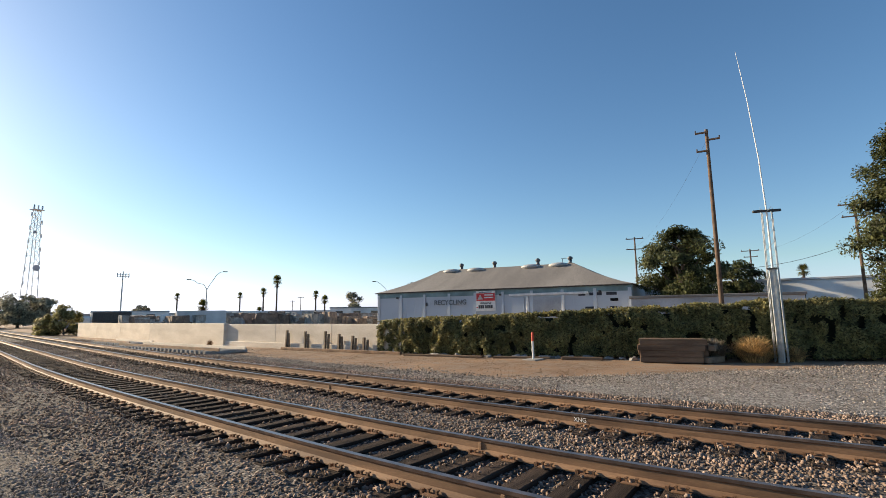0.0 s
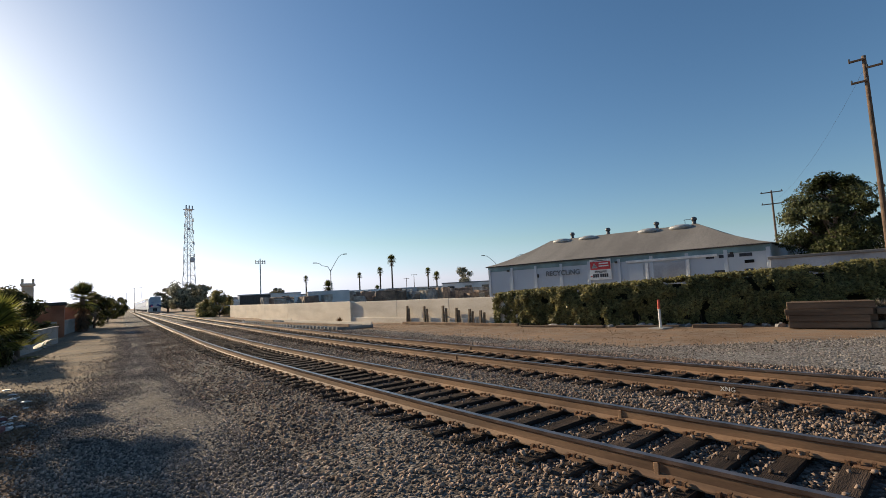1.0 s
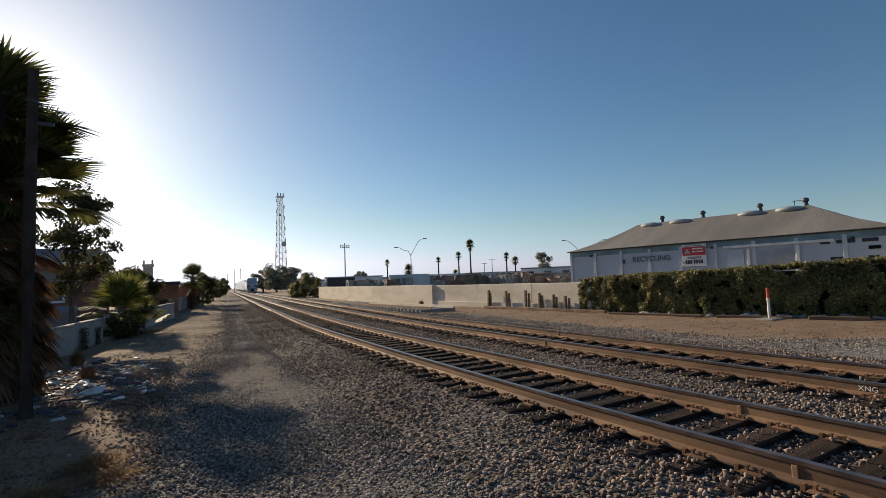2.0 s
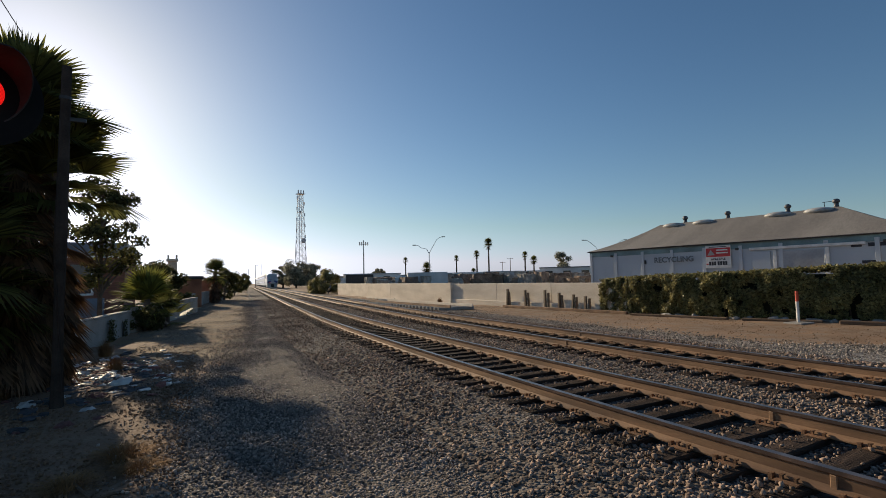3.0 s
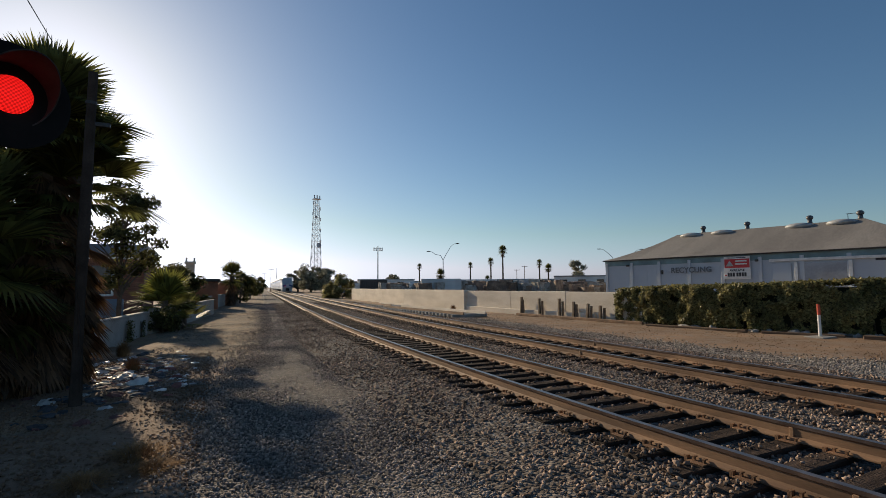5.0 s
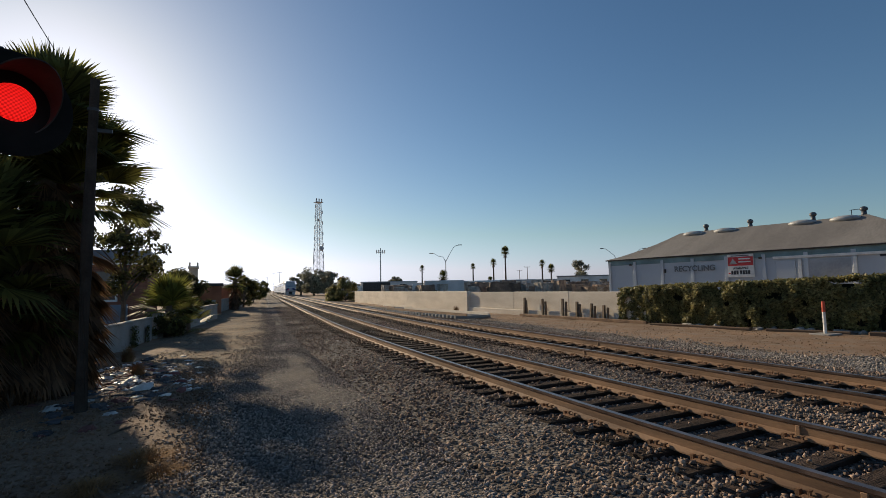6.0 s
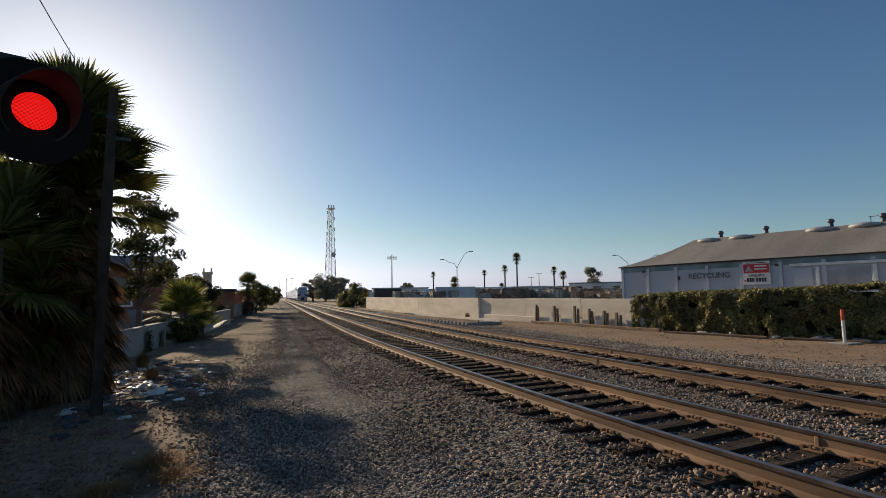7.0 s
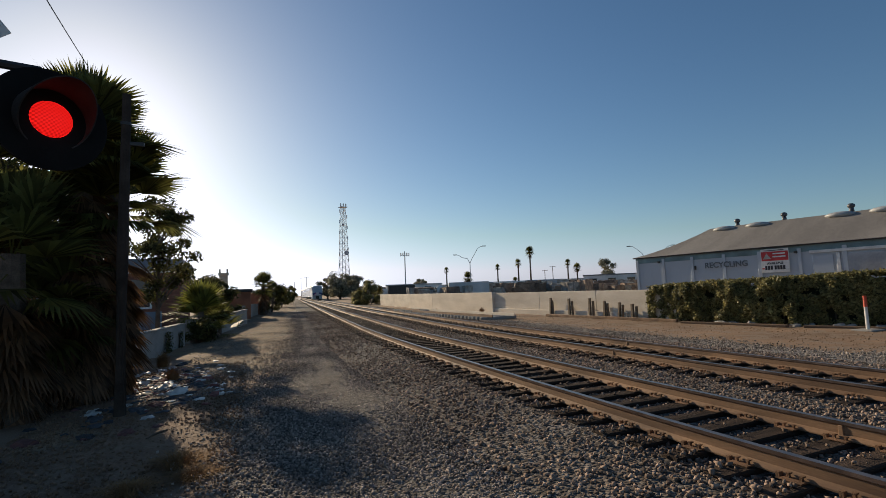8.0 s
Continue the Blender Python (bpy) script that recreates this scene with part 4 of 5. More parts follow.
def fan_palm(name, label, x, y, height, n_green, blade, stalk, seed, skirt=0, trunk_r=0.2, leaf=None, skirt_low=0.2, detail=22, lean=0.0, spread=2.5, skirt_top=None, low=-35):
    rr = random.Random(seed)
    t = thing(name, label, "palm tree", (x, y, GZ))
    bm = bmesh.new()
    k = 9
    tube(bm, [(lean * i / k, 0, -0.2 + (height + 0.2) * i / k) for i in range(k + 1)], [trunk_r * (1.25 - 0.45 * i / k) * (1 + 0.06 * (i % 2)) for i in range(k + 1)], 10)
    part("trunk", bm, BARK, t)
    g = []
    for i in range(n_green):
        a = i * 2.39996 + rr.uniform(-0.2, 0.2)
        e = math.radians(80 - (80 - low) * (i / max(1, n_green - 1)) + rr.uniform(-8, 8))
        g.append(((lean, 0, height - 0.35 * (i / n_green)), (math.cos(a) * math.cos(e), math.sin(a) * math.cos(e), math.sin(e)), stalk * rr.uniform(0.75, 1.15), blade * rr.uniform(0.85, 1.1), detail, spread, 0.15 + 0.4 * (i / n_green)))
    ob = new("crown", fronds_mesh("crown", g, leaf or LEAF_PALM, seed))
    ob.parent = t
    if skirt:
        s = []
        for i in range(skirt):
            a = i * 2.39996 + rr.uniform(-0.3, 0.3)
            z_top = skirt_top or height - 0.5
            z = z_top - (z_top - skirt_low) * (i / skirt)
            hang = max(0.0, min(1.0, (height * 0.62 - z) / (height * 0.5)))
            e = math.radians(rr.uniform(-72 - 14 * hang, -40 - 34 * hang))
            s.append(((lean, 0, z), (math.cos(a) * math.cos(e), math.sin(a) * math.cos(e), math.sin(e)), stalk * rr.uniform(0.35, 0.6), blade * rr.uniform(0.6, 0.9), max(9, detail - 8), 1.6, 0.2))
        sk = new("dead_frond_skirt", fronds_mesh("dead_frond_skirt", s, LEAF_DEAD, seed + 1))
        sk.parent = t
        sk["label"] = "hanging brown dead fronds"
    return t


# palms and trees by the path
fan_palm("fan_palm", "tall shaggy fan palm with a skirt of dead fronds", -7.35, 7.5, 5.1, 30, 1.0, 0.6, 21, skirt=78, skirt_top=4.3, trunk_r=0.17, detail=34, low=-22)
fan_palm("fan_palm", "shorter fan palm crowding the shaggy palm", -6.95, 8.0, 4.05, 24, 1.05, 0.62, 22, skirt=46, skirt_top=3.0, skirt_low=0.6, trunk_r=0.12, detail=32, low=-20)
fan_palm("fan_palm", "low fan palm crowding the shaggy palm", -8.0, 6.4, 2.7, 30, 1.0, 0.8, 23, skirt=60, trunk_r=0.22)
fan_palm("fan_palm", "low fan palm behind the wooden pole", -7.7, 7.3, 1.9, 24, 0.85, 0.45, 26, skirt=60, trunk_r=0.2)
fan_palm("fan_palm", "tall shaggy fan palm behind the wall", -8.6, 7.9, 4.5, 28, 1.05, 0.7, 24, skirt=72, skirt_top=4.0, trunk_r=0.16, low=-30)
fan_palm("young_fan_palm", "young bright green fan palm by the low wall", -6.5, 21.2, 1.35, 24, 1.15, 0.55, 25, skirt=14, trunk_r=0.14, leaf=LEAF_YPALM, detail=20, low=-15)
fan_palm("young_fan_palm", "small dark fan palm at the foot of the wall", -5.75, 21.9, 0.5, 12, 0.95, 0.5, 27, trunk_r=0.1, detail=16, low=0)
tree("wall_shrub", "dark leafy shrub under the young palm", -6.45, 20.3, 1.0, 0.15, 0.95, 3600, 0.11, LEAF_TREE, 31, 0.05, 22)
tree("wall_shrub", "dark leafy shrub at the foot of the wall", -5.6, 34.6, 1.5, 0.2, 1.0, 2600, 0.14, LEAF_TREE, 32, 0.05, 18)
tree("broadleaf_tree", "slender broadleaf tree with open crown behind the wall", -7.75, 18.25, 6.2, 2.1, 1.45, 5200, 0.17, LEAF_TREE, 33, 0.11, 34, 1.0, 0.45)
tree("broadleaf_tree", "small leafy bush behind the low wall", -8.6, 15.8, 1.7, 0.4, 0.8, 2200, 0.15, LEAF_TREE, 34, 0.08, 26)
tree("broadleaf_tree", "dense dark tree behind the distant wall", *spot(-4.0, 44), 4.0, 0.8, 2.0, 6000, 0.24, LEAF_TREE, 35, 0.16, 34)
fan_palm("fan_palm", "bushy palm beside the distant wall", *spot(1.3, 54), 3.1, 30, 1.15, 0.5, 36, skirt=34, trunk_r=0.22, detail=14)
tree("broadleaf_tree", "dark tree beside the distant path", *spot(2.2, 62), 3.8, 0.5, 1.8, 4200, 0.26, LEAF_TREE, 37, 0.15, 26)
tree("broadleaf_tree", "dark tree beside the distant path", *spot(3.2, 84), 4.0, 0.5, 2.2, 4000, 0.3, LEAF_TREE, 38, 0.15, 24)
tree("broadleaf_tree", "dark tree at the far end of the path", *spot(3.9, 120), 4.3, 0.5, 2.6, 3600, 0.4, LEAF_TREE, 39, 0.2, 22)
# trees across the line
tree("broadleaf_tree", "broad dark tree below the lattice tower", *spot(9.6, 170), 9.5, 1.5, 5.2, 9000, 0.55, LEAF_FAR, 41, 0.4, 44)
tree("broadleaf_tree", "broad dark tree below the lattice tower", *spot(11.4, 178), 8.5, 1.5, 5.0, 9000, 0.55, LEAF_FAR, 42, 0.4, 40)
tree("broadleaf_tree", "broad dark tree beside the far track", *spot(8.2, 188), 8.0, 1.5, 4.0, 6000, 0.55, LEAF_FAR, 43, 0.4, 30)
tree("round_bush", "large round green bush at the wall's far end", *spot(13.1, 78), 3.9, 0.2, 2.0, 8000, 0.22, LEAF_HEDGE, 44, 0.12, 44)
tree("round_bush", "low green bush at the wall's far end", *spot(11.9, 80), 2.4, 0.1, 1.9, 6000, 0.22, LEAF_HEDGE, 45, 0.1, 34)
tree("broadleaf_tree", "large rounded dark tree beyond the hedge", *spot(77.2, 58), 11.3, 2.0, 4.4, 36000, 0.30, LEAF_CONIFER, 46, 0.35, 70)
tree("broadleaf_tree", "smaller tree beyond the hedge", *spot(82.2, 66), 7.8, 1.5, 3.0, 9000, 0.32, LEAF_CONIFER, 47, 0.25, 40)
tree("broadleaf_tree", "low round tree beyond the hedge", *spot(84.5, 70), 6.0, 1.0, 2.8, 7000, 0.32, LEAF_TREE, 48, 0.25, 36)
tree("conifer_tree", "tall bushy conifer beside the hedge", *spot(96.0, 40), 13.5, 0.8, 3.2, 52000, 0.2, LEAF_CONIFER, 49, 0.3, 150, 1.0, 0.7)
tree("broadleaf_tree", "low distant tree by the storehouse", *spot(18.7, 165), 6.6, 1.0, 2.6, 2600, 0.5, LEAF_FAR, 50, 0.2, 16)
tree("broadleaf_tree", "low distant tree behind the white hall", *spot(40.0, 140), 8.5, 1.0, 3.2, 3000, 0.5, LEAF_FAR, 51, 0.2, 20)
for az, d, h, bl, sk in ((22.0, 140, 7.6, 0.9, 0), (24.5, 110, 4.6, 1.5, 10), (28.0, 140, 7.8, 0.9, 0), (30.4, 130, 8.4, 1.1, 6), (31.8, 125, 11.0, 1.5, 14), (36.0, 130, 7.8, 1.0, 8), (37.0, 130, 6.4, 1.3, 10), (87.3, 92, 8.0, 1.0, 4), (30.0, 150, 4.0, 1.2, 0)):
    fan_palm("distant_palm", "slender distant fan palm with small crown", *spot(az, d), h, 36, bl * 0.8, 0.3, int(az * 10), skirt=sk // 2 + 3, skirt_low=h * 0.86, trunk_r=0.19, detail=12)


# dry weeds, tumbleweeds and litter
def tuft(name, label, x, y, r, h, n, material, seed, thin=1.0):
    rng = np.random.default_rng(seed)
    a = rng.uniform(0, 2 * np.pi, n)
    rad = r * np.sqrt(rng.random(n))
    bx, by = rad * np.cos(a) * 0.45, rad * np.sin(a) * 0.45
    tx, ty = rad * np.cos(a) + rng.normal(0, r * 0.2, n), rad * np.sin(a) + rng.normal(0, r * 0.2, n)
    hh = h * rng.uniform(0.4, 1.0, n) * (1 - 0.5 * (rad / r) ** 2)
    w = (0.006 + 0.004 * rng.random(n)) * thin
    p = np.stack([bx, by, np.full(n, -0.03)], 1)
    m = np.stack([bx + (tx - bx) * 0.35, by + (ty - by) * 0.35, hh * 0.75], 1)
    q = np.stack([tx, ty, hh], 1)
    s = np.stack([-np.sin(a) * w, np.cos(a) * w, 0 * w], 1)
    V = np.stack([p - s, p + s, m + s, m - s, m - s, m + s, q + s * 0.3, q - s * 0.3], 1).reshape(-1, 3)
    F = np.arange(n * 8).reshape(-1, 4)
    ob = new(name, raw_mesh(name, V, F, material))
    ob.matrix_basis = pose(x, y, GZ)
    return tagged(ob, label, "dry weeds", kind="stuff")


tuft("dry_weeds", "heap of straw-coloured dry weeds at the mast foot", 17.7, -1.1, 0.85, 1.05, 2600, STRAW, 61)
tuft("dry_weeds", "grey dry tumbleweed beside the timber stack", 17.25, 0.15, 0.6, 0.95, 1700, STRAWG, 62)
tuft("dry_weeds", "straw-coloured weeds at the hedge foot", 18.75, -2.3, 0.45, 0.6, 900, STRAW, 63)
for i, (x, y, r, h) in enumerate(((-5.15, 2.9, 0.42, 0.16), (-5.5, 2.2, 0.35, 0.12), (-6.1, 9.6, 0.3, 0.35), (-6.7, 12.4, 0.3, 0.5), (-4.95, 2.4, 0.3, 0.1), (12.0, 30.2, 0.35, 0.5), (13.0, 44.0, 0.5, 0.4))):
    tuft("dry_grass_tuft", "small tuft of dry brown grass in the dirt", x, y, r, h, 500, MATTED, 70 + i, 0.35)


for x, y, L, a in ((-5.35, 2.05, 0.5, 115), (-5.1, 1.75, 0.32, 20), (-5.6, 4.4, 0.4, 60)):
    bm = bmesh.new()
    tube(bm, [(-L / 2, 0, 0.02), (0, 0.02, 0.035), (L / 2, 0, 0.03)], [0.014, 0.018, 0.011], 6)
    ob = part("broken_stick", bm, POLEWOOD)
    ob.matrix_basis = pose(x, y, GZ - 0.01, 0, 0, a)
    tagged(ob, "short broken pale stick lying on the bare earth", "stick")


def vine(x, y, rz, h, w, n, seed):
    rng = np.random.default_rng(seed)
    t = thing("wall_vine", "dark leafy vine climbing the low block wall", "vine", (x, y, GZ), rz)
    bm = bmesh.new()
    for i in range(6):
        a = rng.uniform(-w, w, 3)
        tube(bm, [(a[0] * 0.3, 0, -0.05), (a[1] * 0.6, -0.03, h * 0.5), (a[2], -0.02, h * rng.uniform(0.7, 1.0))], [0.012, 0.01, 0.005], 5)
    part("stem", bm, BARK, t)
    u = rng.random(n)
    P = np.stack([rng.normal(0, w * 0.5, n) * (1.2 - u * 0.5), -0.04 - 0.08 * rng.random(n), h * u ** 1.3], 1)
    leaves("foliage", P, np.tile((0.0, -1.0, 0.3), (n, 1)), 0.07, 0.045, LEAF_TREE, t, rng)


vine(-7.2, 16.6, 84, 0.72, 0.5, 420, 5)
vine(-7.02, 18.4, 84, 0.62, 0.25, 160, 6)


def litter():
    rng = random.Random(9)
    shapes = []
    for s in range(7):
        bm = bmesh.new()
        bmesh.ops.create_icosphere(bm, subdivisions=2, radius=1)
        for v in bm.verts:
            n_ = 1 + 0.55 * noise.noise(v.co * 1.7 + Vector((s * 9, 0, 0))) + 0.3 * noise.noise(v.co * 4 + Vector((0, s * 5, 0)))
            v.co = Vector((v.co.x * n_ * 0.17, v.co.y * n_ * 0.13, max(v.co.z, -0.25) * n_ * 0.05))
        shapes.append(bm)
    meshes = [mesh_of("litter", b, m) for b, m in zip(shapes, (TRASHW, TRASHD, TRASHR, TRASHD, TRASHW, TRASHD, TRASHW))]
    names = (("plastic_bag", "crumpled white plastic bag in the litter heap", "litter"), ("discarded_cloth", "crumpled dark cloth in the litter heap", "litter"), ("discarded_cloth", "reddish crumpled cloth in the litter heap", "litter"), ("discarded_cloth", "crumpled dark cloth in the litter heap", "litter"), ("paper_scrap", "crumpled white paper in the litter heap", "litter"), ("discarded_cloth", "crumpled dark cloth in the litter heap", "litter"), ("paper_scrap", "crumpled white paper in the litter heap", "litter"))
    for i in range(380):
        k = rng.choice((0, 4, 6, 1, 3, 5, 1, 3, 5, 2, 2))
        x, y = rng.gauss(-6.15, 0.55), rng.gauss(8.7, 1.5)
        if i < 16:
            x, y = rng.uniform(-5.9, -4.9), rng.uniform(6.9, 8.2)
        ob = new(names[k][0], meshes[k])
        sc = rng.uniform(0.22, 0.85)
        ob.matrix_basis = pose(x, y, GZ + 0.0, rng.uniform(-8, 8), rng.uniform(-8, 8), rng.uniform(0, 360)) @ Matrix.Diagonal((sc, sc, sc * rng.uniform(0.8, 1.8), 1))
        tagged(ob, names[k][1], names[k][2], group="litter heap")
    big = new("plastic_bag", meshes[0])
    big.matrix_basis = pose(-5.75, 7.6, GZ, 0, 0, 20) @ Matrix.Diagonal((1.35, 1.2, 2.4, 1))
    tagged(big, "large torn white plastic bag on the litter heap", "litter", group="litter heap")
    for i in range(26):
        ob = new("broken_stone", meshes[0].copy())
        ob.data.materials[0] = CONC_G
        f = rng.random()
        ob.matrix_basis = pose(14.0 + 2.6 * f + rng.uniform(-0.5, 0.2), 13.5 - 11 * f, GZ, 0, 0, rng.uniform(0, 360)) @ Matrix.Diagonal((rng.uniform(0.6, 1.6), rng.uniform(0.6, 1.6), rng.uniform(1, 3), 1))
        tagged(ob, "broken concrete lump at the hedge foot", "stone", group="stones at the hedge foot")


litter()


# ---- things along the line ----
mk = thing("marker_post", "white marker post with a red top on a concrete pad", "marker post", (14.5, 6.42, GZ))
part("shaft", cyl(bmesh.new(), 0.05, 0.05, 0.8, (0, 0, -0.05)), WHITE, mk, "white shaft")
part("tip", cyl(bmesh.new(), 0.055, 0.05, 0.36, (0, 0, 0.75)), REDO, mk, "red top")
part("pad", boxm(0.8, 0.62, 0.06, (0, 0, -0.045), bevel=0.02), CONC_G, mk, "pale concrete pad")


def timber_stack():
    t = thing("timber_stack", "stack of brown squared railway timbers by the hedge", "timber stack", (16.3, 1.4, GZ), -73)
    rng = random.Random(4)
    for lay in range(4):
        for k in range(4):
            part("timber", boxm(2.25 + rng.uniform(-0.15, 0.1), 0.23, 0.215, (rng.uniform(-0.08, 0.08), (k - 1.5) * 0.245, lay * 0.22), bevel=0.012, rz=rng.uniform(-1.5, 1.5)), WOOD_DARK, t)
    return t


timber_stack()
rng0 = random.Random(12)
for i in range(6):
    ob = part("loose_timber", boxm(1.0, 0.23, 0.21, (0, 0, 0), bevel=0.012), STUB)
    ob.matrix_basis = pose(16.85 + rng0.uniform(-0.2, 0.2), 0.35 + rng0.uniform(-0.3, 0.3), GZ + 0.215 * (i // 2), 0, 0, rng0.uniform(-40, 10))
    tagged(ob, "dark short timber beside the stack", "timber", group="loose timbers")


def radio_mast():
    t = thing("radio_mast", "small lattice radio mast on a grey post with whip antenna", "antenna mast", (18.2, -1.9, GZ))
    h2 = 5.65
    part("base_post", boxm(0.3, 0.22, 3.55, (0, 0, -0.1), bevel=0.03), GREYM, t, "weathered grey post casing")
    part("base_collar", boxm(0.42, 0.34, 0.06, (0, 0, 3.43), bevel=0.01), DARKM, t)
    w = 0.2
    cs = ((-w, -w), (w, -w), (w, w), (-w, w))
    for sx, sy in cs:
        part("lattice_leg", rod(bmesh.new(), (sx, sy, 0), (sx * 0.8, sy * 0.8, h2), 0.018), GREYM, t)
    for i in range(13):
        z = 0.1 + i * 0.44
        for k in range(4):
            a, b = cs[k], cs[(k + 1) % 4]
            part("lattice_brace", rod(bmesh.new(), (a[0] * 0.92, a[1] * 0.92, z), (b[0] * 0.92, b[1] * 0.92, z + 0.44), 0.009, n=5), GREYM, t)
    part("head_arm", boxm(0.95, 0.1, 0.1, (0, 0, h2), bevel=0.02, rz=-70), DARKM, t)
    bm = bmesh.new()
    tube(bm, [(0, 0, h2 - 2.2), (0, 0, h2), (0.0, 0.08, h2 + 2.2), (0.0, 0.27, h2 + 4.7), (0.0, 0.5, h2 + 6.8)], [0.04, 0.03, 0.022, 0.016, 0.008], 8)
    part("whip_antenna", bm, WHITE, t, "long pale whip antenna")


radio_mast()


def utility_pole(name, label, x, y, h, r, arms, rz, group=""):
    t = thing(name, label, "utility pole", (x, y, GZ), rz, group)
    part("pole", cyl(bmesh.new(), r, r * 0.62, h + 0.3, (0, 0, -0.3)), POLEWOOD, t)
    for z, half, off in arms:
        part("crossarm", boxm(half * 2, 0.12, 0.12, (off, -0.12, z), bevel=0.01), POLEWOOD, t)
        for sx in (-0.9, 0.9):
            part("insulator", cyl(bmesh.new(), 0.05, 0.04, 0.16, (off + sx * half, -0.12, z + 0.12), n=8), DARKM, t)
    return t


utility_pole("utility_pole", "tall brown wooden utility pole with short arms", *spot(80.8, 40), 15.2, 0.18, ((14.9, 0.4, -0.35), (14.3, 0.38, 0.45), (13.5, 0.4, -0.35)), -80)
utility_pole("distant_utility_pole", "slim distant pole with two crossarms", *spot(72.6, 75), 12.6, 0.16, ((12.3, 1.2, 0), (10.8, 1.2, 0)), -72)
utility_pole("distant_utility_pole", "distant wooden pole with two crossarms", *spot(83.2, 95), 12.0, 0.16, ((11.6, 1.3, 0), (10.6, 1.0, 0)), -80)
utility_pole("distant_utility_pole", "distant wooden pole with two crossarms and a transformer", *spot(91.7, 62), 12.4, 0.17, ((12.0, 1.3, 0), (10.8, 1.1, 0)), -85)
utility_pole("distant_utility_pole", "distant pole beyond the scrapyard", *spot(34.3, 170), 8.5, 0.14, ((8.2, 1.0, 0),), -30)
utility_pole("distant_utility_pole", "distant pole beyond the scrapyard", *spot(33.4, 180), 7.6, 0.14, ((7.3, 1.0, 0),), -30)
for az, d, h in ((5.3, 230, 10.0), (4.6, 260, 9.0), (5.9, 250, 11.0)):
    utility_pole("distant_utility_pole", "distant pole near the end of the line", *spot(az, d), h, 0.15, ((h - 0.4, 1.1, 0),), 0)


def wire(name, label, p, q, sag, r=0.012):
    bm = bmesh.new()
    p, q = Vector(p), Vector(q)
    pts = [p.lerp(q, i / 14) - Vector((0, 0, sag * 4 * (i / 14) * (1 - i / 14))) for i in range(15)]
    tube(bm, pts, [r] * 15, 5)
    return tagged(part(name, bm, DARKM), label, "cable")


def at_(az, d, z):
    return (*spot(az, d), z)


wire("overhead_cable", "black overhead cable between poles", at_(80.8, 40, 14.2), at_(72.6, 75, 10.9), 1.2, 0.006)
wire("overhead_cable", "black overhead cable between poles", at_(83.2, 95, 11.4), at_(91.7, 62, 11.9), 1.2, 0.008)
wire("overhead_cable", "thick black overhead cable beyond the hedge", at_(80.8, 40, 4.6), at_(92.0, 41, 6.0), 0.5, 0.014)

# wooden pole standing by the palm
wp = thing("wooden_pole", "dark wooden pole standing beside the shaggy palm", "pole", (-6.4, 6.1, GZ))
bm = bmesh.new()
tube(bm, [(0, 0, -0.3), (0.0, 0, 2.5), (0.03, 0, 5.45)], [0.105, 0.09, 0.068], 12)
part("shaft", bm, POLE_BACKLIT, wp)
part("band", cyl(bmesh.new(), 0.085, 0.085, 0.05, (0.02, 0, 4.9), n=12), DARKM, wp)
part("bracket", boxm(0.3, 0.06, 0.06, (0.15, 0, 4.55)), DARKM, wp)
wire("service_wire", "slack dark wire running into the palm crown", (-7.03, 6.45, 5.765), (-6.0, -2.4, 4.6), 0.06, 0.007)
wq = thing("wooden_pole", "short wooden pole holding the other end of the wire", "pole", (-6.02, -2.4, GZ))
part("shaft", cyl(bmesh.new(), 0.12, 0.09, 5.1, (0, 0, -0.3)), POLEWOOD, wq)


